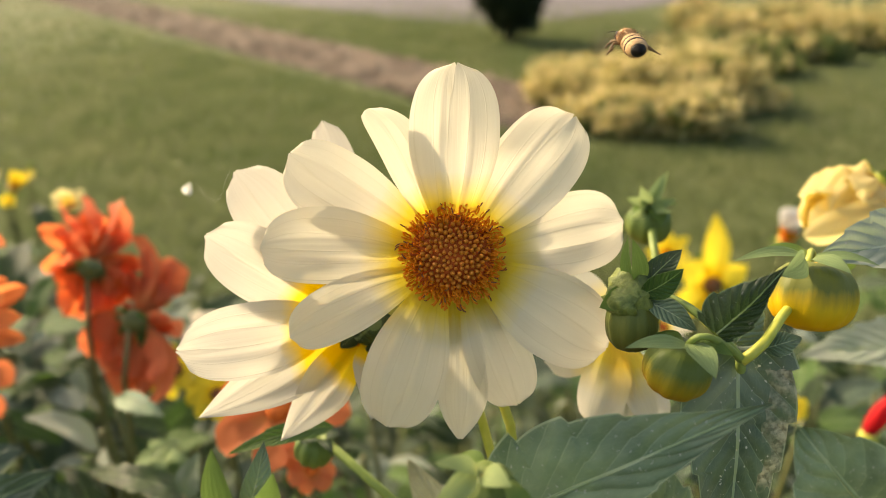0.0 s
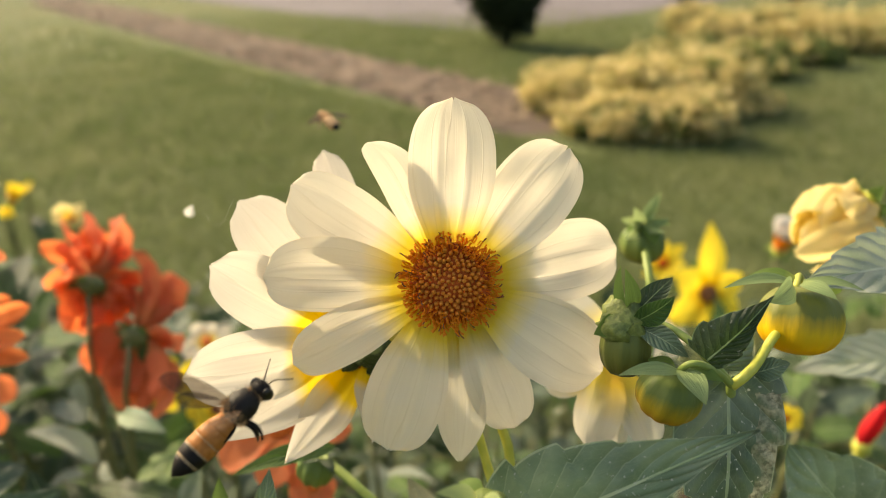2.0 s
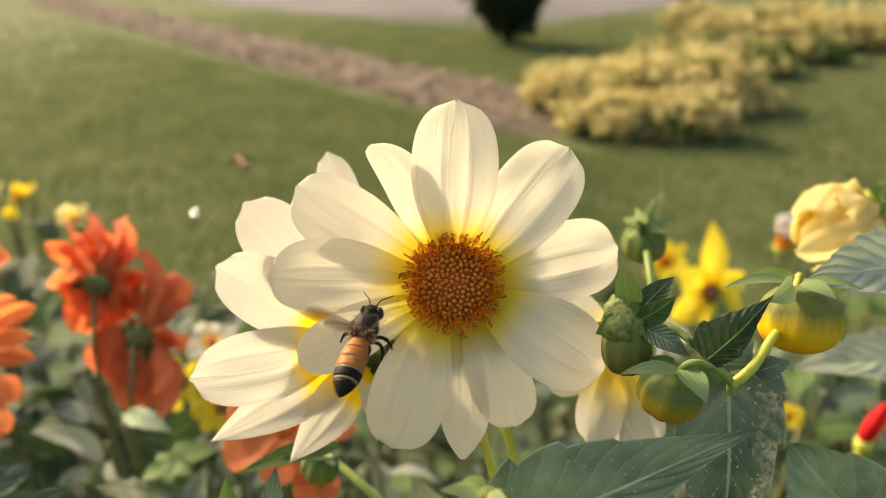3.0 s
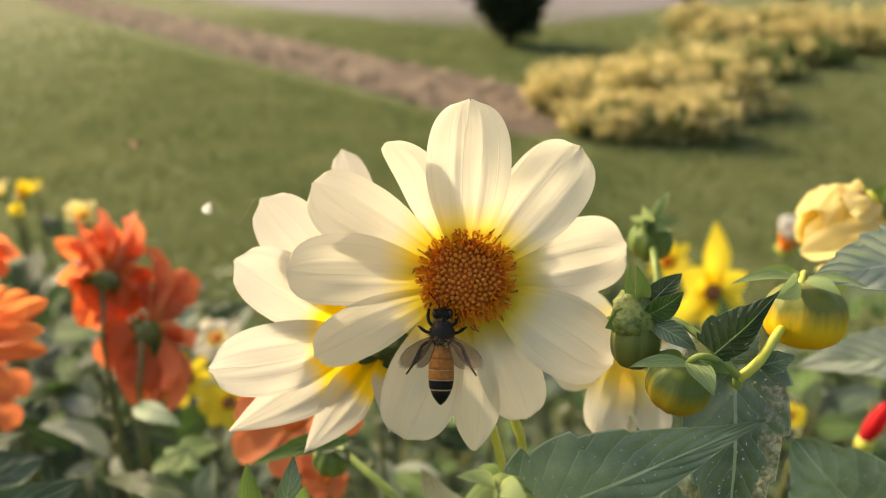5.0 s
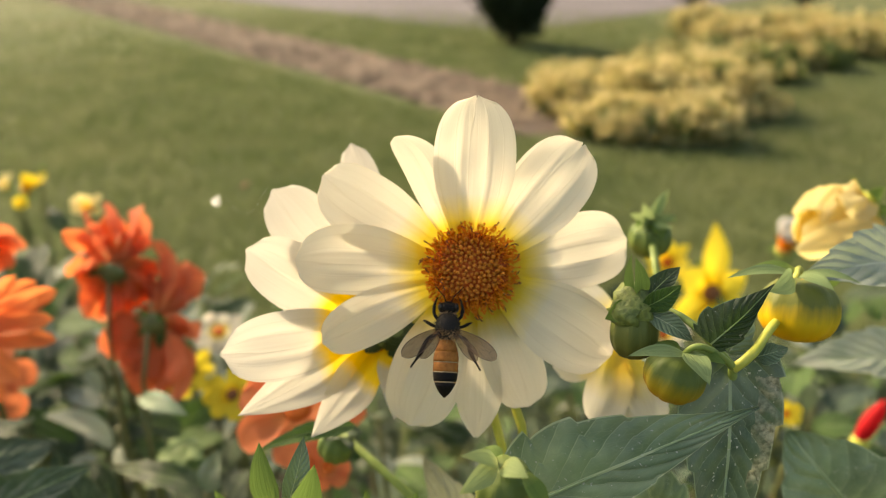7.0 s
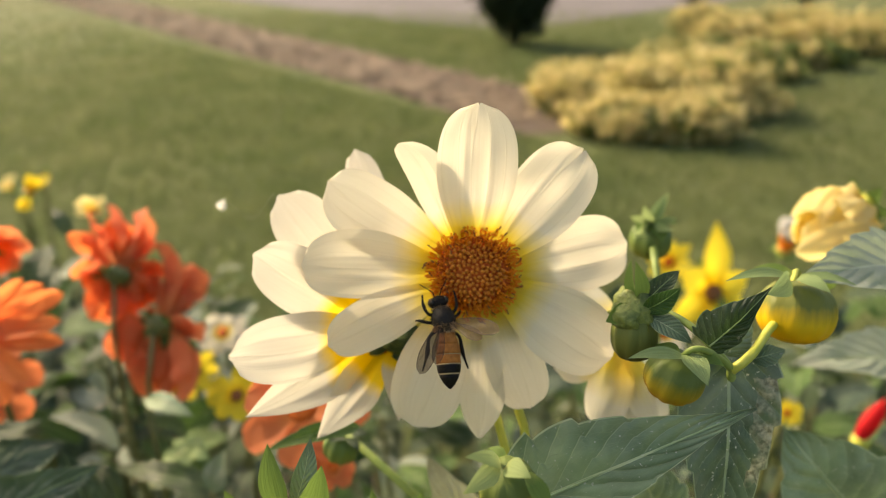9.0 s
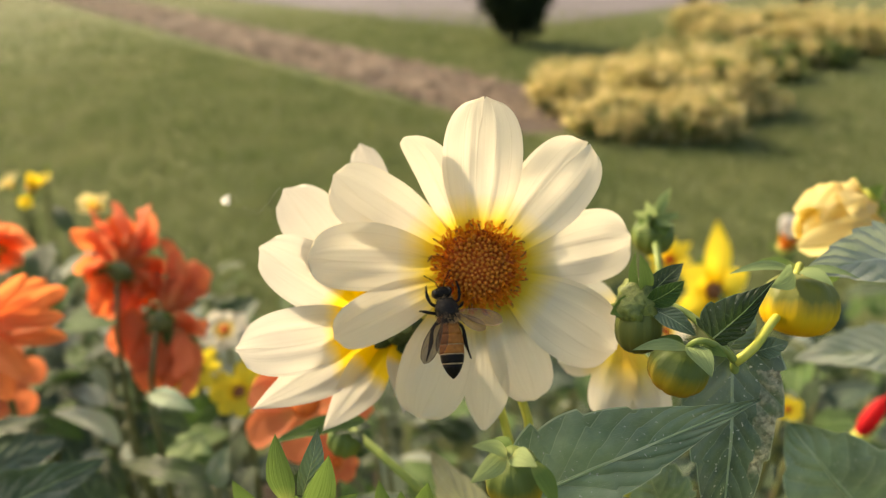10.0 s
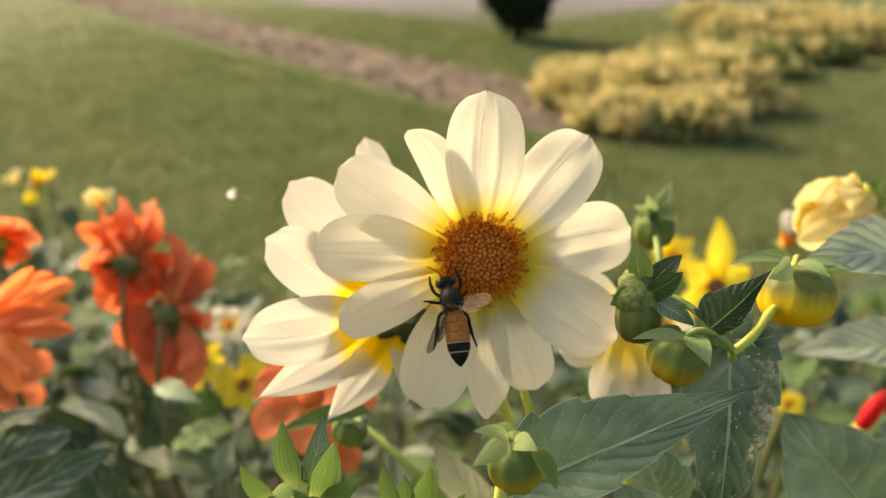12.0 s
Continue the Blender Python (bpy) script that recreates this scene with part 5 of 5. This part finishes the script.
def dahlia_plant(x, y, top, seed, count=62, spread=0.055, label="bushy dahlia plant with dark toothed leaves"):
    rng = random.Random(seed)
    ob = thing("dahlia_plant", (x, y, 0), label, "plant", "leafy dahlia plants")
    stems = []
    for k in range(3):
        a = rng.uniform(0, 6.3)
        tipp = Vector((math.cos(a) * spread * 0.7, math.sin(a) * spread * 0.7, top * rng.uniform(0.9, 0.97)))
        bm = bmesh.new()
        pts = [Vector((0, 0, 0)), Vector((tipp.x * 0.3, tipp.y * 0.3, top * 0.5)), tipp]
        tube(bm, pts, 0.004, 0.0015, 10, 6)
        part("stem", bm, STEM_DARK, ob)
        stems.append(pts)
    for k in range(count):
        pts = rng.choice(stems)
        t = rng.random() ** 0.6
        p = pts[1].lerp(pts[2], t)
        a = rng.uniform(0, 6.3)
        el = rng.uniform(-0.5, 0.9)
        way = Vector((math.cos(a) * math.cos(el), math.sin(a) * math.cos(el), math.sin(el)))
        n = (Vector((0, 0, 1)) + Vector((rng.gauss(0, 0.35), rng.gauss(0, 0.35), 0)))
        side = way.cross(n).normalized()
        up = side.cross(way)
        s = rng.uniform(0.018, 0.046)
        off = way * rng.uniform(0.006, spread * 0.8)
        m = Matrix((( *side, ), ( *way, ), ( *up, ))).transposed().to_4x4()
        child_mesh("leaf", rng.choice(LEAVES), ob, Matrix.Translation(p + off) @ m @ Matrix.Diagonal((s * rng.uniform(0.8, 1.2), s, s, 1)))
    return ob


for x, y, top, seed in ((-0.30, 0.47, 0.645, 391), (-0.245, 0.40, 0.660, 392), (-0.36, 0.56, 0.605, 393), (-0.20, 0.44, 0.628, 394), (-0.42, 0.66, 0.575, 395), (-0.15, 0.40, 0.63, 396), (0.30, 0.46, 0.615, 397), (0.25, 0.38, 0.64, 398)):
    dahlia_plant(x, y, top, seed)
PLOT = random.Random(77)
for row in range(6):
    y = 0.22 + 0.115 * row
    n = 4 + row
    for k in range(n):
        x = (k / (n - 1) - 0.5) * (0.34 + 0.95 * y) + PLOT.uniform(-0.02, 0.02)
        slope = 0.57 if x > -0.2 * (y + 0.3) else 0.50
        dahlia_plant(x, y + PLOT.uniform(-0.03, 0.03), 0.845 - slope * y - PLOT.uniform(0.0, 0.035), 400 + row * 20 + k)


# ---- bees ----
BEE_BLACK = plain_material("bee_black", (0.004, 0.003, 0.003), (0.012, 0.009, 0.007), 2500, 0.55, 0.4, 0.0001, 0.15)
BEE_FUR = plain_material("bee_fur", (0.005, 0.004, 0.004), (0.02, 0.014, 0.009), 3500, 0.6, 0.6, 0.0001, 0.25)
BEE_AMBER = plain_material("bee_amber", (0.26, 0.088, 0.014), (0.42, 0.155, 0.030), 1500, 0.55, 0.2, 0.0001, 0.25)
BEE_PALE = plain_material("bee_pale_band", (0.30, 0.20, 0.10), (0.44, 0.31, 0.18), 1500, 0.5, 0.2, 0.0001)
BEE_TAWNY = plain_material("bee_tawny_fur", (0.42, 0.25, 0.12), (0.64, 0.42, 0.23), 3000, 0.8, 0.6, 0.0002, 0.2)
BEE_LEG = plain_material("bee_leg", (0.12, 0.075, 0.03), (0.28, 0.18, 0.08), 2500, 0.5, 0.3, 0.0001, 0.3)
BEE_EYE = plain_material("bee_eye", (0.004, 0.003, 0.003), (0.012, 0.008, 0.006), 4000, 0.3, 0.1, 0.0001, 0.4)


def wing_material():
    m, nodes, links, bsdf = nodes_of("bee_wing")
    bsdf.inputs["Base Color"].default_value = (0.07, 0.045, 0.03, 1)
    bsdf.inputs["Roughness"].default_value = 0.5
    bsdf.inputs["Specular IOR Level"].default_value = 0.15
    clear = nodes.new("ShaderNodeBsdfTransparent")
    clear.inputs[0].default_value = (0.80, 0.72, 0.64, 1)
    mix = nodes.new("ShaderNodeMixShader")
    uv = nodes.new("ShaderNodeUVMap")
    vor = nodes.new("ShaderNodeTexVoronoi")
    vor.feature = "DISTANCE_TO_EDGE"
    vor.inputs["Scale"].default_value = 4.5
    links.new(uv.outputs[0], vor.inputs["Vector"])
    sep = nodes.new("ShaderNodeSeparateXYZ")
    links.new(uv.outputs[0], sep.inputs[0])
    rim = maths(nodes, links, "GREATER_THAN", maths(nodes, links, "ABSOLUTE", maths(nodes, links, "SUBTRACT", sep.outputs["X"], 0.5)), 0.45)
    edged = maths(nodes, links, "MULTIPLY_ADD", rim, 0.35, 0.5)  # darker along the margins
    vein = maths(nodes, links, "LESS_THAN", vor.outputs["Distance"], 0.03)
    links.new(maths(nodes, links, "MULTIPLY_ADD", vein, 0.14, edged), mix.inputs[0])
    links.new(clear.outputs[0], mix.inputs[1])
    links.new(bsdf.outputs[0], mix.inputs[2])
    links.new(mix.outputs[0], nodes["Material Output"].inputs["Surface"])
    return m


WING = wing_material()


def ball(bm, centre, size, sides=18, rings=10, turn=None):
    start = len(bm.verts)
    bmesh.ops.create_uvsphere(bm, u_segments=sides, v_segments=rings, radius=1.0)
    bm.verts.ensure_lookup_table()
    m = Matrix.Translation(centre) @ (turn or Matrix()) @ Matrix.Diagonal((*size, 1))
    for v in bm.verts[start:]:
        v.co = m @ v.co


def fuzz(bm, centre, size, count, length, seed):
    """Short hairs standing off a rounded body."""
    rng = random.Random(seed)
    for _ in range(count):
        d = Vector((rng.gauss(0, 1), rng.gauss(0, 1), rng.gauss(0, 1))).normalized()
        p = Vector(centre) + Vector((d.x * size[0], d.y * size[1], d.z * size[2]))
        a = d.orthogonal().normalized() * 0.00005
        t = p + (d + Vector((rng.gauss(0, 0.3), rng.gauss(0, 0.3), rng.gauss(0, 0.3)))) * length
        bm.faces.new((bm.verts.new(p - a), bm.verts.new(p + a), bm.verts.new(t)))


def wing_outline(v):
    return (0.18 + 0.82 * math.sin(min(v / 0.7, 1) * math.pi / 2)) * math.sqrt(max(1 - max((v - 0.6) / 0.4, 0) ** 2.2, 0.0))


def make_bee(label, unit, bands, thorax, fur, seed, girth=1.0, limb=None):
    """A bee of length about 16 units with its head along +y and its back along +z; the origin is in the thorax."""
    u = unit
    ob = thing("bee", (0, 0, 0), label, "bee")
    bm = bmesh.new()
    ball(bm, (0, 0.25 * u, 0), (1.95 * u, 2.35 * u, 1.85 * u))
    fuzz(bm, (0, 0.25 * u, 0), (1.85 * u, 2.25 * u, 1.75 * u), 420, 0.4 * u, seed)
    chest = part("thorax", bm, thorax, ob)
    bm = bmesh.new()
    fuzz(bm, (0, -1.0 * u, 0.05 * u), (1.75 * u, 1.0 * u, 1.65 * u), 620, 0.6 * u, seed + 2)
    fuzz(bm, (0, 2.1 * u, -0.2 * u), (1.15 * u, 0.4 * u, 1.1 * u), 240, 0.5 * u, seed + 3)
    part("fur_collar", bm, BEE_TAWNY, chest, "tawny hairs at waist and neck")
    bm = bmesh.new()
    ball(bm, (0, 3.2 * u, -0.5 * u), (1.55 * u, 1.15 * u, 1.4 * u))
    fuzz(bm, (0, 3.2 * u, -0.4 * u), (1.4 * u, 1.0 * u, 1.3 * u), 150, 0.35 * u, seed + 1)
    head = part("head", bm, fur, ob)
    for sx in (-1, 1):
        bm = bmesh.new()
        ball(bm, (sx * 1.2 * u, 3.35 * u, -0.4 * u), (0.5 * u, 0.75 * u, 1.1 * u), 12, 8)
        part("eye", bm, BEE_EYE, head)
        bm = bmesh.new()
        tube(bm, [(sx * 0.4 * u, 4.1 * u, -0.1 * u), (sx * 0.8 * u, 5.0 * u, 0.3 * u), (sx * 1.5 * u, 5.8 * u, 0.1 * u), (sx * 2.3 * u, 6.7 * u, -0.2 * u)], 0.09 * u, 0.07 * u, 10, 6)
        part("antenna", bm, BEE_BLACK, head)
    abdomen = new("abdomen")
    abdomen.parent = ob
    abdomen.location = (0, -1.9 * u, -0.2 * u)
    abdomen.empty_display_size = 0.002
    total = 8.9 * u
    shape = lambda v: (0.62 + 0.38 * math.sin(min(v / 0.35, 1) * math.pi / 2)) * (1 - max((v - 0.5) / 0.525, 0) ** 2.4)
    for a, b, mat in bands:
        rows = []
        for j in range(5):
            v = a + (b - a) * j / 4
            step = 1.0 + 0.014 * (j / 4)
            rows.append((v * total, 2.15 * girth * u * shape(v) * step if v < 0.99 else 0.12 * u))
        bm = bmesh.new()
        lathe(bm, (0, 0, 0), (0, -1, -0.06), rows, 22)
        for v in bm.verts:
            v.co.z *= 0.88
        part("segment", bm, mat, abdomen)
    legs_made = []
    for sx in (-1, 1):
        legs = (
            [(sx * 1.0, 1.4, -1.4), (sx * 2.4, 2.3, -1.2), (sx * 2.7, 4.2, -1.7), (sx * 2.2, 6.2, -2.4)],
            [(sx * 1.2, 0.2, -1.5), (sx * 3.0, 0.6, -1.1), (sx * 4.2, 1.4, -2.0), (sx * 4.6, 1.7, -3.0)],
            [(sx * 1.2, -1.0, -1.5), (sx * 3.4, -1.8, -1.0), (sx * 4.8, -4.6, -1.8), (sx * 6.6, -7.4, -2.6)],
        )
        for n, pts in enumerate(legs):
            bm = bmesh.new()
            tube(bm, [Vector(p) * u * 0.84 for p in pts], 0.32 * u, 0.14 * u, 14, 7, lambda v, n=n: 1.0 + (0.9 if n == 2 else 0.35) * math.exp(-((v - 0.6) / 0.14) ** 2))
            legs_made.append(part("leg", bm, limb or BEE_BLACK, ob))
    wings = []
    for sx in (-1, 1):
        hinge = new("wing")
        hinge.parent = ob
        hinge.empty_display_size = 0.002
        hinge.location = (sx * 1.3 * u, -0.4 * u, 1.3 * u)
        bm = bmesh.new()
        blade(bm, (0, 0, 0), (sx * 8.7 * u, -0.5 * u, 0), 2.7 * u, (0, 0, 1), 0.02, 0.05, 0, wave=0.1, outline=wing_outline, nu=8, nv=16, seed=seed + sx)
        part("forewing", bm, WING, hinge)
        bm = bmesh.new()
        blade(bm, (0, -0.6 * u, -0.05 * u), (sx * 6.2 * u, -2.2 * u, -0.1 * u), 2.0 * u, (0, 0, 1), 0.02, 0.05, 0, wave=0.1, outline=wing_outline, nu=6, nv=12, seed=seed + 5 + sx)
        part("hindwing", bm, WING, hinge)
        wings.append(hinge)
    return ob, abdomen, wings, legs_made


U1 = 0.00112
honey, honey_abdomen, honey_wings, honey_legs = make_bee(
    "large amber and black bee, dark furry thorax, banded abdomen", U1,
    ((0.0, 0.20, BEE_AMBER), (0.20, 0.38, BEE_AMBER), (0.38, 0.395, BEE_PALE), (0.395, 0.55, BEE_AMBER), (0.55, 0.57, BEE_PALE), (0.57, 0.72, BEE_BLACK), (0.72, 0.745, BEE_PALE), (0.745, 1.0, BEE_BLACK)), BEE_FUR, BEE_BLACK, 501, 0.92)
U2 = 0.00077
small, small_abdomen, small_wings, small_legs = make_bee(
    "tawny honey bee flying off, pale banded abdomen with dark tip", U2,
    ((0.0, 0.20, BEE_TAWNY), (0.20, 0.25, BEE_BLACK), (0.25, 0.40, BEE_TAWNY), (0.40, 0.46, BEE_BLACK), (0.46, 0.60, BEE_TAWNY), (0.60, 0.66, BEE_BLACK), (0.66, 0.84, BEE_TAWNY), (0.84, 1.0, BEE_BLACK)), BEE_TAWNY, BEE_TAWNY, 511, 1.12, BEE_LEG)


def wing_pose(wing, side, unit, sweep, raised, tilt=0.0):
    """sweep: degrees folded back towards the tail; raised: lifted off the back."""
    return pose(side * 1.3 * unit, -0.4 * unit, 1.3 * unit, tilt, -side * raised, -side * sweep)


def motions():
    walk(honey, [
        (0, pose(-0.0738, 0.0600, 0.7813, 17, 35, -37)),
        (0.6, pose(-0.0494, 0.0642, 0.7846, 13, 26, -49)),
        (0.9, pose(-0.0393, 0.0709, 0.7899, 18, 17, -52)),
        (1.1, pose(-0.0391, 0.0733, 0.7928, 21, 20, -55)),
        (1.3, pose(-0.0377, 0.0748, 0.7942, 24, 20, -54)),
        (1.5, pose(-0.0346, 0.0762, 0.7949, 27, 21, -56)),
        (1.7, pose(-0.0317, 0.0776, 0.7945, 30, 17, -49)),
        (1.9, pose(-0.0288, 0.0801, 0.7943, 28, 15, -46)),
        (2.1, pose(-0.0266, 0.0837, 0.7951, 26, 10, -37)),
        (2.3, pose(-0.0235, 0.0880, 0.7964, 27, 4, -35)),
        (2.5, pose(-0.0199, 0.0918, 0.7967, 22, 5, -36)),
        (2.7, pose(-0.0173, 0.0938, 0.7967, 17, 1, -25)),
        (2.9, pose(-0.0141, 0.0960, 0.7976, 23, 2, -21)),
        (3.1, pose(-0.0113, 0.0973, 0.7981, 21, -2, -12)),
        (3.2, pose(-0.0101, 0.0979, 0.7982, 24, 0, -12)),
        (3.8, pose(-0.0059, 0.1022, 0.7947, 37, 3, -7)),
        (4.4, pose(-0.0021, 0.1064, 0.7909, 49, -3, 2)),
        (4.8, pose(-0.0017, 0.1061, 0.7906, 53, -6, 3)),
        (5, pose(-0.0028, 0.1060, 0.7900, 57, 1, -1)),
        (5.5, pose(-0.0028, 0.1055, 0.7906, 55, 3, -2)),
        (6, pose(-0.0029, 0.1045, 0.7909, 54, 3, -1)),
        (6.5, pose(-0.0031, 0.1035, 0.7912, 53, 1, -0)),
        (7, pose(-0.0027, 0.1031, 0.7909, 51, 2, -1)),
        (7.2, pose(-0.0025, 0.1029, 0.7912, 51, 2, -2)),
        (8.8, pose(-0.0039, 0.1035, 0.7926, 50, -3, 19)),
        (9.5, pose(-0.0041, 0.1040, 0.7926, 51, -3, 22)),
        (10, pose(-0.0043, 0.1043, 0.7926, 51, -3, 21)),
        (10.5, pose(-0.0043, 0.1043, 0.7929, 52, -3, 23)),
        (11, pose(-0.0045, 0.1037, 0.7931, 50, -3, 23)),
        (11.5, pose(-0.0044, 0.1041, 0.7929, 50, -4, 24)),
        (12, pose(-0.0040, 0.1036, 0.7932, 51, -4, 24)),
    ])
    walk(small, [
        (0, pose(0.0293, 0.1210, 0.8322, 3, -0, 2)),
        (0.2, pose(0.0296, 0.1283, 0.8316, 3, -0, 3)),
        (0.4, pose(0.0256, 0.1269, 0.8316, 8, -0, 17)),
        (0.6, pose(0.0227, 0.1346, 0.8303, 8, -0, 18)),
        (0.8, pose(0.0172, 0.1410, 0.8286, 9, -0, 21)),
        (1, pose(0.0106, 0.1487, 0.8245, 10, 0, 23)),
        (1.2, pose(0.0016, 0.1559, 0.8196, 6, -0, 27)),
        (1.5, pose(-0.0102, 0.1695, 0.8146, 9, 0, 31)),
        (1.8, pose(-0.0232, 0.1936, 0.8082, 9, -0, 31)),
        (2.1, pose(-0.0395, 0.2217, 0.7998, 11, -0, 36)),
        (2.4, pose(-0.0555, 0.2495, 0.7893, 13, -0, 37)),
        (2.8, pose(-0.0783, 0.2923, 0.7690, 15, -0, 39)),
        (3.2, pose(-0.1066, 0.3470, 0.7484, 16, -0, 40)),
        (4, pose(-0.1557, 0.4040, 0.7405, 14, 0, 44)),
        (4.8, pose(-0.1974, 0.4460, 0.7398, 14, 0, 40)),
        (5, pose(-0.2002, 0.4509, 0.7270, 14, 0, 20)),
        (5.2, pose(-0.2103, 0.4751, 0.7084, 14, 0, 0)),
        (5.4, pose(-0.2112, 0.4888, 0.6907, 14, 0, -20)),
        (5.6, pose(-0.1937, 0.4681, 0.6940, 14, 0, -30)),
        (5.8, pose(-0.2036, 0.5149, 0.6772, 14, 0, -30)),
        (6, pose(-0.2000, 0.5251, 0.6766, 14, 0, -28)),
        (6.2, pose(-0.1940, 0.5348, 0.6748, 14, 0, -26)),
        (6.5, pose(-0.1979, 0.5905, 0.6539, 14, 0, -26)),
        (7.2, pose(-0.1996, 0.7082, 0.6026, 14, 0, -29)),
        (8.8, pose(-0.1201, 0.8005, 0.5068, 9, -0, -31)),
        (12, pose(-0.1041, 0.7858, 0.4837, 8, -0, -32)),
    ])
    for w, side in zip(honey_wings, (-1, 1)):
        rows = []
        for k in range(159):  # beating in flight until it settles
            ease = max(0.0, min(1.0, (159 - k) / 12))
            beat = (-28 if k % 2 else 42) * ease
            rows.append((k / 30, wing_pose(w, side, U1, 40, 14 + beat)))
        turns = ((5.45, 40, 32, 0), (7.2, 40, 32, 0), (8.6, 50, 4, 0), (10.2, 50, 4, 0), (10.9, 50, -10, 40), (12.0, 50, -10, 45)) if side < 0 else ((5.45, 34, 26, 0), (7.2, 34, 26, 0), (8.6, 36, 46, 0), (10.2, 36, 46, 0), (10.9, 48, 72, 0), (12.0, 48, 72, 0))
        rows += [(t, wing_pose(w, side, U1, sweep, raised, tilt)) for t, sweep, raised, tilt in turns]
        walk(w, rows)
    for w, side in zip(small_wings, (-1, 1)):
        walk(w, [(k / 30, wing_pose(w, side, U2, 25, 12 + (36 if k % 2 else -26))) for k in range(361)])
    for k, turn, rest in ((2, 30, 4), (5, -30, -25)):  # the hind legs trail in flight
        walk(honey_legs[k], [(0, pose(0, 0, 0, -14, 0, turn)), (3.2, pose(0, 0, 0, -14, 0, turn)), (4.8, pose(0, 0, 0)), (7.2, pose(0, 0, 0)), (8.8, pose(0, 0, 0, -6, 0, rest)), (12, pose(0, 0, 0, -6, 0, rest))])
    for k, drop in ((0, -80), (1, -45), (4, -45)):  # the others hang tucked under it until it lands
        walk(honey_legs[k], [(0, pose(0, 0, 0, drop)), (3.4, pose(0, 0, 0, drop)), (4.8, pose(0, 0, 0)), (12, pose(0, 0, 0))])
    walk(honey_legs[3], [(0, pose(0, 0, 0, -80)), (3.4, pose(0, 0, 0, -80)), (4.8, pose(0, 0, 0)), (7.2, pose(0, 0, 0)), (8.8, pose(0, 0, 0, 8, 0, -16)), (12, pose(0, 0, 0, 12, 0, -6))])
    walk(honey_abdomen, [
        (0, pose(0, -1.9 * U1, -0.2 * U1, 0, 0, 0)), (7.2, pose(0, -1.9 * U1, -0.2 * U1, 0, 0, 0)),
        (8.8, pose(0, -1.9 * U1, -0.2 * U1, 0, 0, -11)), (12, pose(0, -1.9 * U1, -0.2 * U1, 0, 0, -11)),
    ])


motions()
